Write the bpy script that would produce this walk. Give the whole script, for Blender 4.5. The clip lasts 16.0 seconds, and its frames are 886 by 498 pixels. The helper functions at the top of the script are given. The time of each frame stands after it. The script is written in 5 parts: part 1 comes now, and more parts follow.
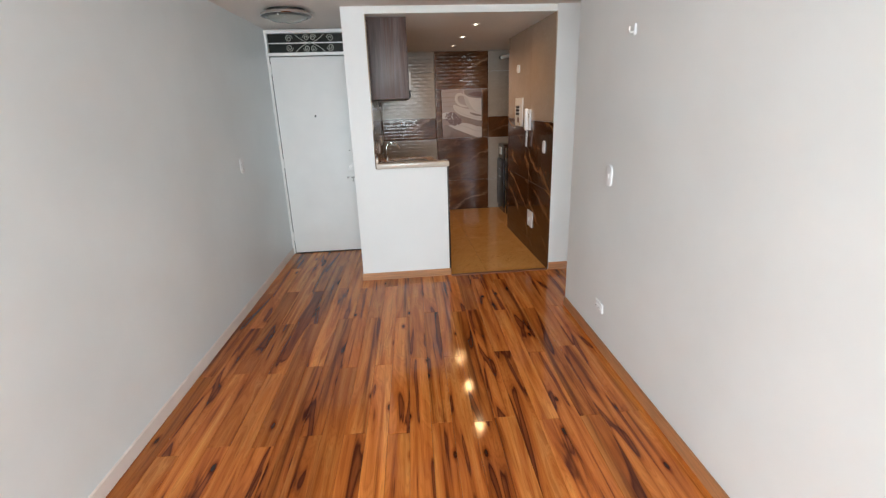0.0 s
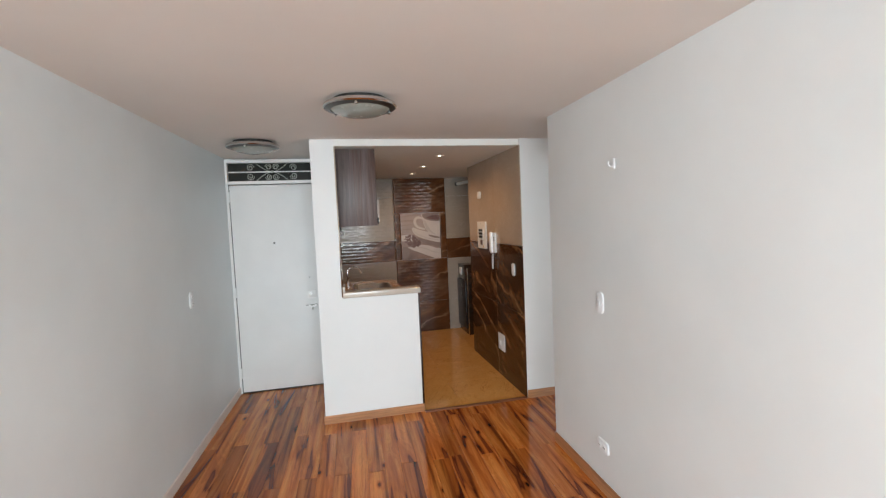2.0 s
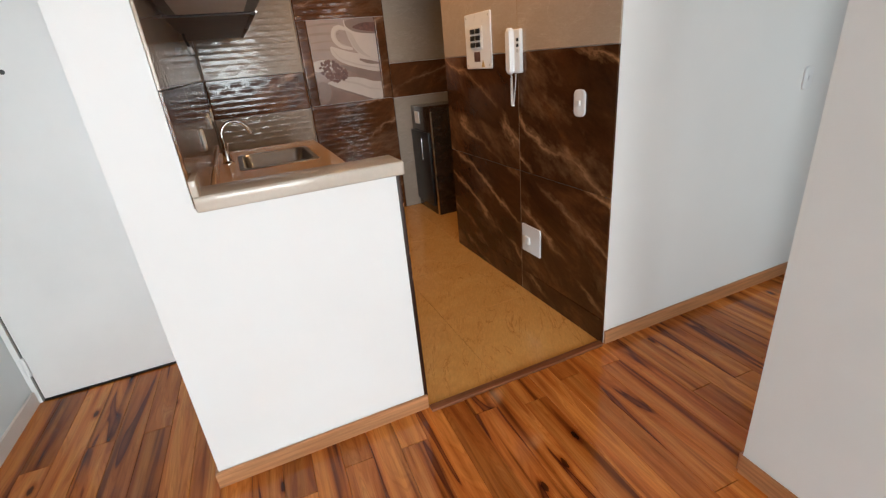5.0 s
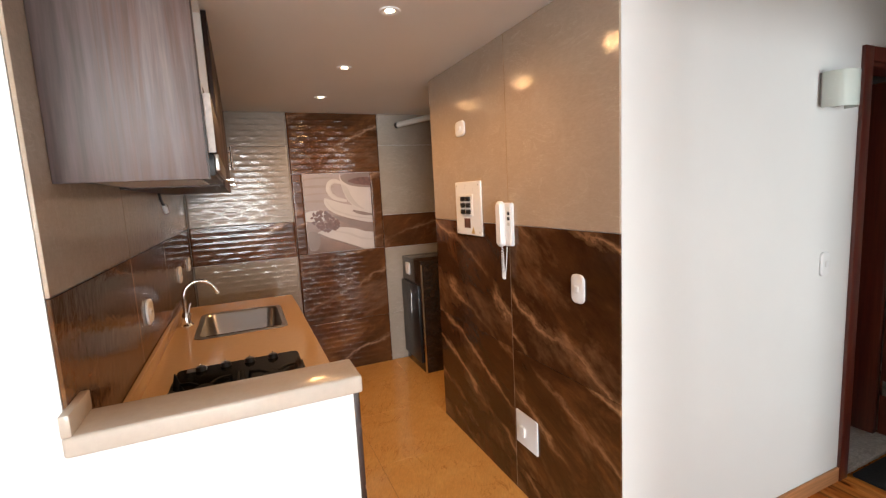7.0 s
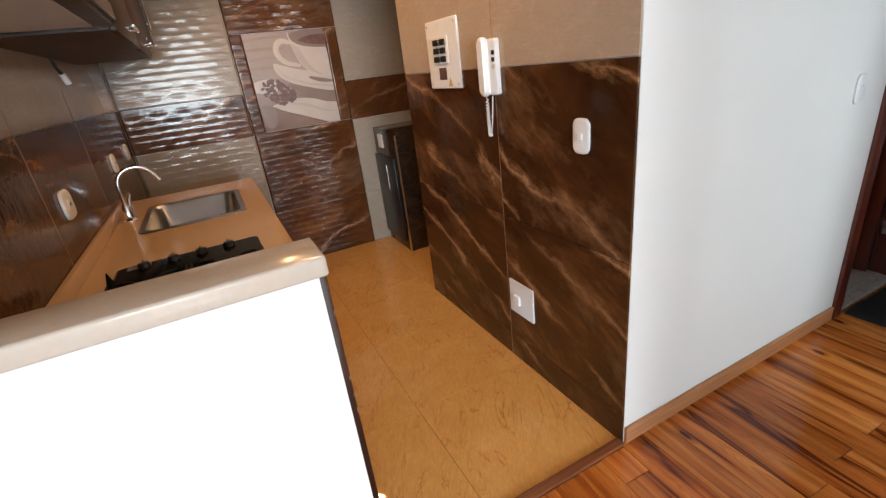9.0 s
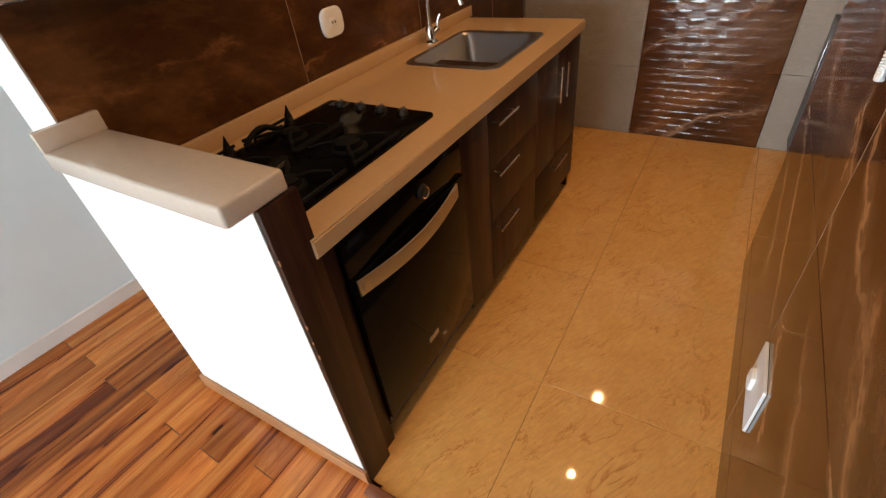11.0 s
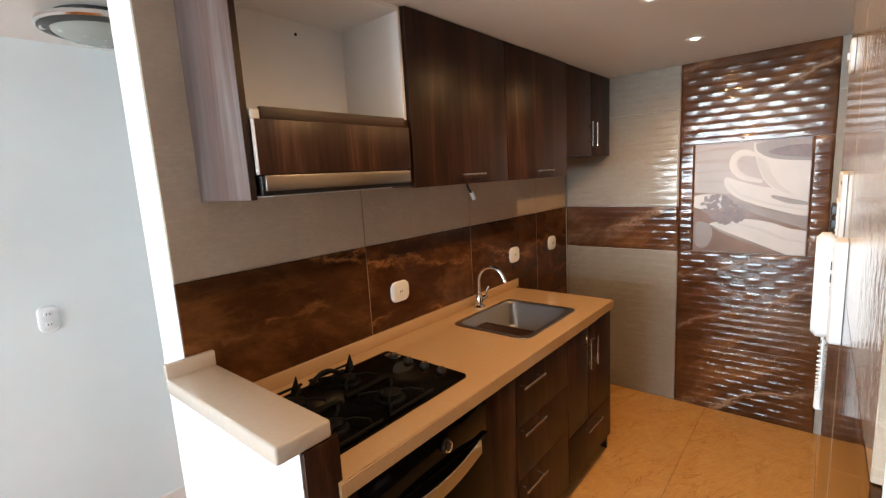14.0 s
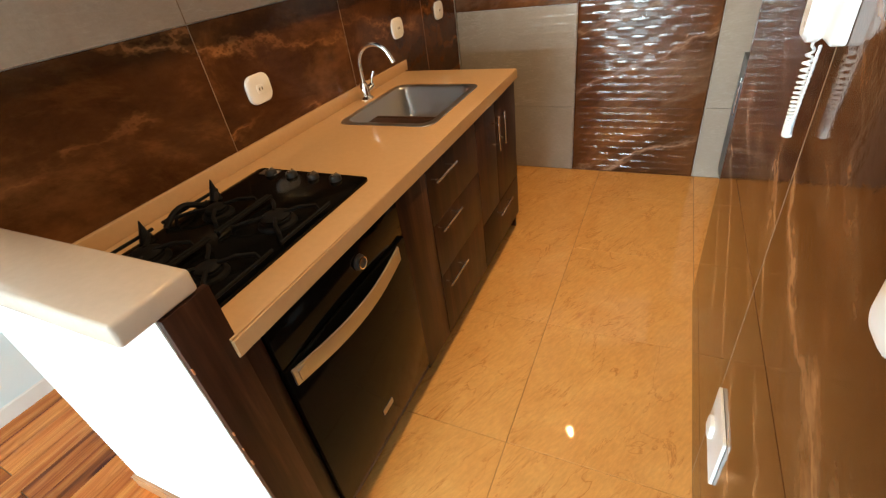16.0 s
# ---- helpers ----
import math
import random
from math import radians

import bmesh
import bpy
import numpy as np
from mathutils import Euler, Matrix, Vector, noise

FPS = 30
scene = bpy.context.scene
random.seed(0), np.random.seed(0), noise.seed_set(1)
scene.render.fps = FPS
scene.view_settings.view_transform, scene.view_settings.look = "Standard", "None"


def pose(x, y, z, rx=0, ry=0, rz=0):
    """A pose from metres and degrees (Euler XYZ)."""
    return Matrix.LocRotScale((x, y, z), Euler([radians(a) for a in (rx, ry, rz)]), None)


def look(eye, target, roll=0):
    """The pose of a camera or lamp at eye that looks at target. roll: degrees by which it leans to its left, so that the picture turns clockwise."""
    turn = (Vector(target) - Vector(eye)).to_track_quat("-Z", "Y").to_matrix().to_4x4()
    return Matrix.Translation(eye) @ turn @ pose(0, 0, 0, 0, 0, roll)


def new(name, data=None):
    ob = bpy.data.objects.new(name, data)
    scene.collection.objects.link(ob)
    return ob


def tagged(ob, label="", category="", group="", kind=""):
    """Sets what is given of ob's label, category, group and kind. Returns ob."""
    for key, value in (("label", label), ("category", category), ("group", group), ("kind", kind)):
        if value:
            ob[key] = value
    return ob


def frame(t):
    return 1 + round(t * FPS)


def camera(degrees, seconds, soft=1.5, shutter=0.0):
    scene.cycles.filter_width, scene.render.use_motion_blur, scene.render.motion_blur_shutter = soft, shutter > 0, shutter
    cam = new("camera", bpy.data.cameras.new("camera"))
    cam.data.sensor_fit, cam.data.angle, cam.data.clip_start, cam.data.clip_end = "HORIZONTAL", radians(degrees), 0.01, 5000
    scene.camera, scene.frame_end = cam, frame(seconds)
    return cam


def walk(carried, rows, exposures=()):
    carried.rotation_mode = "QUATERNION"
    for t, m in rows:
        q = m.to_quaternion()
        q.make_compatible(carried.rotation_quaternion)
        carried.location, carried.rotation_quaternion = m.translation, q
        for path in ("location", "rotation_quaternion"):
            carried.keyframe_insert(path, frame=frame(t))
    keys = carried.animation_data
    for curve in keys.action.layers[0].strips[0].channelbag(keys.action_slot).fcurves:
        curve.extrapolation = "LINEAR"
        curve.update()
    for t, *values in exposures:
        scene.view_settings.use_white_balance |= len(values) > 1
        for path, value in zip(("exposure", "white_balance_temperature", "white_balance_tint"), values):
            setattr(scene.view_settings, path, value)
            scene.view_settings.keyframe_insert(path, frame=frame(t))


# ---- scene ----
cam = camera(88.7, 16.0, soft=1.3)
PATH = [
    (0, (0.104, 0.081, 1.585), (0.284, 1.978, 0.978), -1.9),
    (0.5, (0.056, 0.036, 1.609), (0.321, 1.992, 1.287), -0.8),
    (1, (0.018, 0.048, 1.64), (0.386, 2.0, 1.403), -1.4),
    (1.5, (-0.045, 0.113, 1.66), (0.397, 2.059, 1.53), -1.2),
    (2, (-0.084, 0.357, 1.659), (0.361, 2.303, 1.535), -2.5),
    (2.5, (-0.157, 0.692, 1.63), (0.311, 2.614, 1.332), -3.2),
    (3, (-0.274, 1.142, 1.554), (0.331, 2.951, 0.952), -5.5),
    (3.5, (-0.253, 1.572, 1.468), (0.325, 3.359, 0.782), -7.2),
    (3.7, (-0.232, 1.713, 1.432), (0.349, 3.499, 0.745), -6.4),
    (5.8, (0.237, 3.006, 1.415), (0.961, 4.68, 0.594), -5.8),
    (6, (0.25, 3.014, 1.442), (0.942, 4.731, 0.686), -4.9),
    (6.5, (0.316, 3.004, 1.505), (1.029, 4.79, 0.956), -4.2),
    (7, (0.318, 2.977, 1.58), (1.114, 4.795, 1.33), -3.0),
    (7.5, (0.299, 2.965, 1.638), (1.163, 4.768, 1.636), -2.7),
    (8, (0.246, 2.984, 1.66), (1.156, 4.764, 1.698), -2.6),
    (8.5, (0.244, 3.057, 1.548), (1.159, 4.807, 1.232), -4.0),
    (9, (0.422, 3.223, 1.453), (1.196, 4.902, 0.69), -7.2),
    (9.5, (0.674, 3.462, 1.356), (1.0, 5.117, 0.282), -7.2),
    (10, (0.855, 3.774, 1.307), (0.718, 5.337, 0.067), -4.1),
    (10.2, (0.951, 3.82, 1.343), (0.589, 5.3, 0.048), -5.6),
    (12.3, (1.454, 3.718, 1.577), (0.298, 5.03, 0.606), -3.9),
    (12.5, (1.459, 3.712, 1.597), (0.282, 5.069, 0.718), -3.6),
    (13, (1.467, 3.703, 1.644), (0.233, 5.179, 1.097), -3.7),
    (13.5, (1.463, 3.69, 1.678), (0.219, 5.223, 1.356), -2.2),
    (14, (1.475, 3.683, 1.679), (0.199, 5.191, 1.367), -3.3),
    (14.5, (1.458, 3.705, 1.63), (0.231, 5.163, 1.023), -3.8),
    (15, (1.456, 3.738, 1.592), (0.278, 5.119, 0.752), -6.0),
    (15.5, (1.441, 3.783, 1.576), (0.315, 5.14, 0.631), -7.9),
    (16, (1.274, 3.914, 1.516), (0.479, 5.364, 0.391), -8.7),
]
EXPOSURES = [(0.0, -0.66, 6530, 7), (2.4, -0.62, 6530, 7), (3.0, -0.48, 6560, 8), (3.7, -0.30, 6550, 8), (5.8, -0.42, 6850, 8), (6.5, -0.04, 7000, 11), (7.0, 0.18, 7000, 12), (7.5, 0.34, 6900, 11),
             (8.0, 0.46, 6700, 9), (8.5, 0.22, 6600, 10), (9.0, 0.03, 6450, 8), (9.5, -0.18, 6350, 6), (10.2, -0.06, 6600, 6), (12.3, 0.44, 6150, 4),
             (15.5, 0.62, 6200, 1), (16.0, 0.86, 6200, -4)]
walk(cam, [(t, look(eye, target, roll)) for t, eye, target, roll in PATH], EXPOSURES)

# ---- plan, in metres ----
SKEW = 0.035                 # the living room's side walls lean this much per metre
Z_LIVING, Z_KITCHEN = 2.36, 2.305
Y_FRONT = 4.20               # front of the half wall and pillar
Y_RETURN = 4.17              # white wall beside the kitchen opening
X_TILE_L, X_TILE_R = -0.077, 1.519
Y_BACK = 7.05
Y_DOOR = 5.20
Y_CORNER = 3.36              # where the living room's side wall ends
Y_SOUTH, X_EAST = -2.60, 4.90
Y_WIDE, X_WIDE = -0.45, 2.65  # behind here the living room is wider


def x_left(y):
    return -1.14 - SKEW * (Y_DOOR - y)


def x_right(y):
    return 1.40 - SKEW * (Y_CORNER - y)


# ---- world and lights ----
world = bpy.data.worlds.new("world")
scene.world = world
world.use_nodes = True
sky = world.node_tree.nodes.new("ShaderNodeTexSky")
sky.sky_type, sky.sun_disc = "NISHITA", False
sky.sun_elevation, sky.sun_rotation = radians(50), radians(200)
world.node_tree.links.new(sky.outputs[0], world.node_tree.nodes["Background"].inputs[0])
world.node_tree.nodes["Background"].inputs[1].default_value = 0.15


def lamp(name, kind, m, energy, color, **more):
    data = bpy.data.lights.new(name, kind)
    data.energy, data.color = energy, color
    if kind == "AREA":
        data.shape = more.get("shape", "RECTANGLE")
        data.size, data.size_y = more["size"], more.get("size_y", more["size"])
    if kind == "SPOT":
        data.spot_size, data.spot_blend, data.shadow_soft_size = radians(more["cone"]), 0.9, more["soft"]
    ob = new(name, data)
    ob.matrix_world = m
    return ob


WIN_X, WN = -0.45, 1.5       # middle and half width of the living room window
DAY, WARM = (0.82, 0.925, 1.0), (1.0, 0.55, 0.23)
lamp("window_daylight", "AREA", look((WIN_X, Y_SOUTH + 0.03, 1.42), (WIN_X, Y_SOUTH + 5, -0.2)), 400, DAY, size=2.9, size_y=1.5)
# added source in an unseen side room, brightens the corridor
lamp("bedroom_daylight", "AREA", look((2.9, 0.58, 1.45), (2.9, 4, 1.35)), 76, DAY, size=1.5, size_y=1.25)
SPOTS = [(0.935, 4.79), (0.93, 5.63), (0.925, 6.42)]
for sx, sy in SPOTS:
    lamp("spot_lamp", "SPOT", look((sx, sy, Z_KITCHEN - 0.02), (sx, sy, 0)), 21, WARM, cone=172, soft=0.016)

# ---- materials ----


def material(name):
    m = bpy.data.materials.new(name)
    m.use_nodes = True
    return m, m.node_tree.nodes, m.node_tree.links, m.node_tree.nodes["Principled BSDF"]


def ramp(nodes, stops):
    r = nodes.new("ShaderNodeValToRGB")
    while len(r.color_ramp.elements) < len(stops):
        r.color_ramp.elements.new(0.5)
    for e, (p, c) in zip(r.color_ramp.elements, stops):
        e.position, e.color = p, (*c, 1)
    return r


def coords(nodes, links, scale, rnd=0.0, rot=(0, 0, 0), source="Object"):
    tc, mp = nodes.new("ShaderNodeTexCoord"), nodes.new("ShaderNodeMapping")
    mp.inputs["Scale"].default_value = scale
    mp.inputs["Rotation"].default_value = [radians(a) for a in rot]
    out = tc.outputs[source]
    if rnd:
        info, mul, add = nodes.new("ShaderNodeObjectInfo"), nodes.new("ShaderNodeVectorMath"), nodes.new("ShaderNodeVectorMath")
        mul.operation, add.operation = "SCALE", "ADD"
        mul.inputs[0].default_value = (3.1, 7.3, 5.7)
        links.new(info.outputs["Random"], mul.inputs["Scale"])
        links.new(mul.outputs[0], add.inputs[0])
        links.new(out, add.inputs[1])
        out = add.outputs[0]
    links.new(out, mp.inputs["Vector"])
    return mp.outputs[0]


def noise_tex(nodes, links, vec, scale, detail=4.0, rough=0.55, dist=0.0):
    n = nodes.new("ShaderNodeTexNoise")
    n.inputs["Scale"].default_value, n.inputs["Detail"].default_value = scale, detail
    n.inputs["Roughness"].default_value, n.inputs["Distortion"].default_value = rough, dist
    links.new(vec, n.inputs["Vector"])
    return n.outputs["Fac"]


def mixed(nodes, links, fac, a, b, blend="MIX"):
    m = nodes.new("ShaderNodeMix")
    m.data_type, m.blend_type = "RGBA", blend
    for value, socket in ((fac, m.inputs[0]), (a, m.inputs[6]), (b, m.inputs[7])):
        if isinstance(value, (int, float)):
            socket.default_value = value
        elif isinstance(value, tuple):
            socket.default_value = (*value, 1)
        else:
            links.new(value, socket)
    return m.outputs[2]


def bump(nodes, links, height, strength, dist, bsdf):
    b = nodes.new("ShaderNodeBump")
    b.inputs["Strength"].default_value, b.inputs["Distance"].default_value = strength, dist
    links.new(height, b.inputs["Height"])
    links.new(b.outputs[0], bsdf.inputs["Normal"])


def plain(name, color, rough=0.5, metal=0.0, vary=0.06, scale=6.0, coat=0.0, grain=0.0):
    """A surface of one colour with slight blotches and uneven gloss."""
    m, nodes, links, bsdf = material(name)
    v = coords(nodes, links, (1, 1, 1), 1.0)
    n = noise_tex(nodes, links, v, scale, 5)
    dark = tuple(c * (1 - vary) for c in color)
    light = tuple(min(1, c * (1 + vary)) for c in color)
    r = ramp(nodes, [(0.3, dark), (0.7, light)])
    links.new(n, r.inputs[0])
    links.new(r.outputs[0], bsdf.inputs["Base Color"])
    mr = nodes.new("ShaderNodeMapRange")
    mr.inputs[3].default_value, mr.inputs[4].default_value = max(0.02, rough - 0.07), min(1, rough + 0.07)
    links.new(noise_tex(nodes, links, v, scale * 4, 3), mr.inputs[0])
    links.new(mr.outputs[0], bsdf.inputs["Roughness"])
    bsdf.inputs["Metallic"].default_value, bsdf.inputs["Coat Weight"].default_value = metal, coat
    if grain:
        bump(nodes, links, noise_tex(nodes, links, v, 140, 4, 0.6), grain, 0.002, bsdf)
    return m


def wood(name, stops, along, rough, coat=0.0, streak=1.0, fine=True):
    """Streaky wood with its grain along axis 0, 1 or 2."""
    m, nodes, links, bsdf = material(name)
    s = [14.0, 14.0, 14.0]
    s[along] = 0.9
    v = coords(nodes, links, tuple(s), 1.0)
    n = noise_tex(nodes, links, v, 1.0 * streak, 6, 0.62, 0.9)
    r = ramp(nodes, stops)
    links.new(n, r.inputs[0])
    s2 = [90.0, 90.0, 90.0]
    s2[along] = 4.0
    v2 = coords(nodes, links, tuple(s2), 1.0)
    f = noise_tex(nodes, links, v2, 1.0, 3, 0.6)
    fr = ramp(nodes, [(0.3, (0.62, 0.62, 0.62)), (0.65, (1.12, 1.12, 1.12))])
    links.new(f, fr.inputs[0])
    links.new(mixed(nodes, links, 0.8, r.outputs[0], fr.outputs[0], "MULTIPLY"), bsdf.inputs["Base Color"])
    bsdf.inputs["Roughness"].default_value, bsdf.inputs["Coat Weight"].default_value = rough, coat
    bsdf.inputs["Coat Roughness"].default_value = 0.12
    bump(nodes, links, f, 0.15, 0.0008, bsdf)
    return m


def laminate():
    """Glossy acacia print: honey sapwood, sharp-edged dark heartwood flames, growth rings and knots; each board its own tone."""
    m, nodes, links, bsdf = material("laminate")

    def calc(op, a, b=None, c=None):
        n = nodes.new("ShaderNodeMath")
        n.operation = op
        for k, v in enumerate((a, b, c)):
            if isinstance(v, (int, float)):
                n.inputs[k].default_value = v
            elif v is not None:
                links.new(v, n.inputs[k])
        return n.outputs[0]

    field = noise_tex(nodes, links, coords(nodes, links, (13.0, 1.15, 1.0), 1.0), 1.0, 2.5, 0.42, 0.85)
    tone = nodes.new("ShaderNodeObjectInfo").outputs["Random"]
    level = calc("ADD", field, calc("MULTIPLY_ADD", tone, 0.10, -0.022))
    r = ramp(nodes, [(0.20, (0.113, 0.025, 0.0076)), (0.35, (0.227, 0.058, 0.0152)), (0.395, (0.085, 0.017, 0.0057)), (0.418, (0.350, 0.095, 0.0189)),
                     (0.47, (0.463, 0.138, 0.0265)), (0.56, (0.539, 0.179, 0.0360)), (0.66, (0.578, 0.222, 0.0510)), (0.76, (0.378, 0.109, 0.0227))])
    r.color_ramp.interpolation = "LINEAR"
    links.new(level, r.inputs[0])
    # lighter and darker boards
    other = calc("FRACT", calc("MULTIPLY", tone, 7.31))
    br = ramp(nodes, [(0.0, (0.62, 0.55, 0.50)), (0.3, (0.95, 0.93, 0.92)), (0.75, (1.10, 1.10, 1.10)), (1.0, (1.26, 1.30, 1.36))])
    links.new(other, br.inputs[0])
    # growth rings follow the figure
    rings = calc("SINE", calc("MULTIPLY", field, 120.0))
    rr = ramp(nodes, [(0.0, (0.80, 0.73, 0.66)), (0.35, (0.99, 0.98, 0.97)), (1.0, (1.04, 1.03, 1.02))])
    links.new(calc("MULTIPLY_ADD", rings, 0.5, 0.5), rr.inputs[0])
    c = mixed(nodes, links, 0.6, mixed(nodes, links, 1.0, r.outputs[0], br.outputs[0], "MULTIPLY"), rr.outputs[0], "MULTIPLY")
    # dark streaks along the grain
    st = noise_tex(nodes, links, coords(nodes, links, (26.0, 0.6, 1.0), 1.0), 1.0, 3, 0.5, 0.4)
    sr = ramp(nodes, [(0.31, (0.22, 0.14, 0.11)), (0.41, (0.80, 0.72, 0.67)), (0.58, (1.04, 1.04, 1.04))])
    links.new(st, sr.inputs[0])
    c = mixed(nodes, links, 0.85, c, sr.outputs[0], "MULTIPLY")
    # fine pores
    f = noise_tex(nodes, links, coords(nodes, links, (190.0, 6.0, 1.0), 1.0), 1.0, 3, 0.6)
    fr = ramp(nodes, [(0.3, (0.80, 0.77, 0.74)), (0.6, (1.05, 1.05, 1.05))])
    links.new(f, fr.inputs[0])
    c = mixed(nodes, links, 0.7, c, fr.outputs[0], "MULTIPLY")
    # knots, in about half of the cells
    vo = nodes.new("ShaderNodeTexVoronoi")
    vo.voronoi_dimensions = "2D"
    vo.inputs["Scale"].default_value = 1.0
    links.new(coords(nodes, links, (5.2, 2.0, 1.0), 1.0), vo.inputs["Vector"])
    split = nodes.new("ShaderNodeSeparateColor")
    links.new(vo.outputs["Color"], split.inputs[0])
    ragged = calc("MULTIPLY_ADD", noise_tex(nodes, links, coords(nodes, links, (60, 30, 1), 1.0), 1.0, 3, 0.6), 0.06, vo.outputs["Distance"])
    kr = ramp(nodes, [(0.0, (0.05, 0.03, 0.02)), (0.072, (0.10, 0.06, 0.04)), (0.085, (0.62, 0.45, 0.36)), (0.15, (1.0, 1.0, 1.0))])
    links.new(ragged, kr.inputs[0])
    c = mixed(nodes, links, calc("LESS_THAN", split.outputs[0], 0.5), c, mixed(nodes, links, 0.95, c, kr.outputs[0], "MULTIPLY"))
    links.new(c, bsdf.inputs["Base Color"])
    mr = nodes.new("ShaderNodeMapRange")
    mr.inputs[3].default_value, mr.inputs[4].default_value = 0.05, 0.12
    links.new(noise_tex(nodes, links, coords(nodes, links, (3, 3, 3), 0.0, source="Object"), 2.0, 4), mr.inputs[0])
    links.new(mr.outputs[0], bsdf.inputs["Roughness"])
    bump(nodes, links, f, 0.06, 0.0006, bsdf)
    bsdf.inputs["Specular IOR Level"].default_value = 0.32
    return m


def turned(nodes, links, rot, scale):
    """Coordinates turned first and then stretched along the turned axes."""
    mp = nodes.new("ShaderNodeMapping")
    mp.inputs["Scale"].default_value = scale
    links.new(coords(nodes, links, (1, 1, 1), 1.0, rot), mp.inputs["Vector"])
    return mp.outputs[0]


def veined(name, ground, vein, rot, rough, scale=1.0, width=0.045, soft=0.5, fine=0.10, warp=1.6, axes=(1.0, 1.0, 3.4), peel=0.10, streaky=False):
    """Polished stone-print tile: clouded ground with thin veins that run across at a slant."""
    m, nodes, links, bsdf = material(name)
    v = coords(nodes, links, (1, 1, 1), 1.0, rot)
    stretch = turned(nodes, links, rot, axes)
    soft_stretch = turned(nodes, links, rot, tuple(a ** 0.6 for a in axes))
    cloud = noise_tex(nodes, links, soft_stretch if streaky else v, (2.6 if streaky else 3.2) * scale, 8, 0.66, 0.8)
    g = ramp(nodes, [(0.25, ground[0]), (0.55, ground[1]), (0.8, ground[2])])
    links.new(cloud, g.inputs[0])
    patch = ramp(nodes, [(0.42, (0, 0, 0)), (0.64, (1, 1, 1))] if streaky else [(0.34, (0, 0, 0)), (0.58, (1, 1, 1))])
    links.new(noise_tex(nodes, links, soft_stretch if streaky else v, 2.1 * scale, 3), patch.inputs[0])
    if streaky:
        w = nodes.new("ShaderNodeTexWave")
        w.wave_type, w.bands_direction = "BANDS", "Z"
        w.inputs["Scale"].default_value, w.inputs["Distortion"].default_value = 0.75 * scale, 7.5 * warp
        w.inputs["Detail"].default_value, w.inputs["Detail Scale"].default_value, w.inputs["Detail Roughness"].default_value = 7.0, 1.2, 0.66
        links.new(soft_stretch, w.inputs["Vector"])
        line = ramp(nodes, [(1 - 9 * width, (0, 0, 0)), (1 - 1.2 * width, (soft, soft, soft)), (1.0, (0.85, 0.85, 0.85))])
        links.new(w.outputs["Fac"], line.inputs[0])
    else:
        a = noise_tex(nodes, links, stretch, 1.5 * scale, 5, 0.62, warp)
        ridge = nodes.new("ShaderNodeMath")
        ridge.operation = "SUBTRACT"
        links.new(a, ridge.inputs[0])
        ridge.inputs[1].default_value = 0.5
        ab = nodes.new("ShaderNodeMath")
        ab.operation = "ABSOLUTE"
        links.new(ridge.outputs[0], ab.inputs[0])
        line = ramp(nodes, [(0.0, (1, 1, 1)), (width * 0.35, (soft, soft, soft)), (width, (0, 0, 0))])
        links.new(ab.outputs[0], line.inputs[0])
    mask = mixed(nodes, links, 1.0, line.outputs[0], patch.outputs[0], "MULTIPLY")
    c = g.outputs[0]
    if streaky:
        band = ramp(nodes, [(0.52, (0, 0, 0)), (0.66, (0.6, 0.6, 0.6)), (0.74, (0.15, 0.15, 0.15))])
        links.new(noise_tex(nodes, links, soft_stretch, 1.7 * scale, 7, 0.66, 0.35), band.inputs[0])
        c = mixed(nodes, links, band.outputs[0], c, tuple(0.55 * k for k in vein))
    c = mixed(nodes, links, mask, c, vein)
    speck = ramp(nodes, [(0.35, (1 - fine * 2, 1 - fine * 2, 1 - fine * 2)), (0.65, (1 + fine, 1 + fine, 1 + fine))])
    links.new(noise_tex(nodes, links, stretch, 26 * scale, 4, 0.7), speck.inputs[0])
    c = mixed(nodes, links, 1.0, c, speck.outputs[0], "MULTIPLY")
    links.new(c, bsdf.inputs["Base Color"])
    bsdf.inputs["Roughness"].default_value = rough
    bump(nodes, links, noise_tex(nodes, links, v, 24.0, 4, 0.6), peel, 0.003, bsdf)
    return m


def brushed(name, color, rough=0.25, spread=0.1):
    m, nodes, links, bsdf = material(name)
    v = coords(nodes, links, (200, 6, 200), 1.0)
    mr = nodes.new("ShaderNodeMapRange")
    mr.inputs[3].default_value, mr.inputs[4].default_value = rough - 0.8 * spread, rough + 1.2 * spread
    links.new(noise_tex(nodes, links, v, 1.0, 3), mr.inputs[0])
    links.new(mr.outputs[0], bsdf.inputs["Roughness"])
    bsdf.inputs["Base Color"].default_value, bsdf.inputs["Metallic"].default_value = (*color, 1), 1.0
    return m


def glowing(name, color, strength):
    m, nodes, links, bsdf = material(name)
    bsdf.inputs["Emission Color"].default_value, bsdf.inputs["Emission Strength"].default_value = (*color, 1), strength
    return m


def glass(name, color, rough, trans=1.0):
    m, nodes, links, bsdf = material(name)
    bsdf.inputs["Base Color"].default_value, bsdf.inputs["Roughness"].default_value = (*color, 1), rough
    bsdf.inputs["Transmission Weight"].default_value = trans
    return m


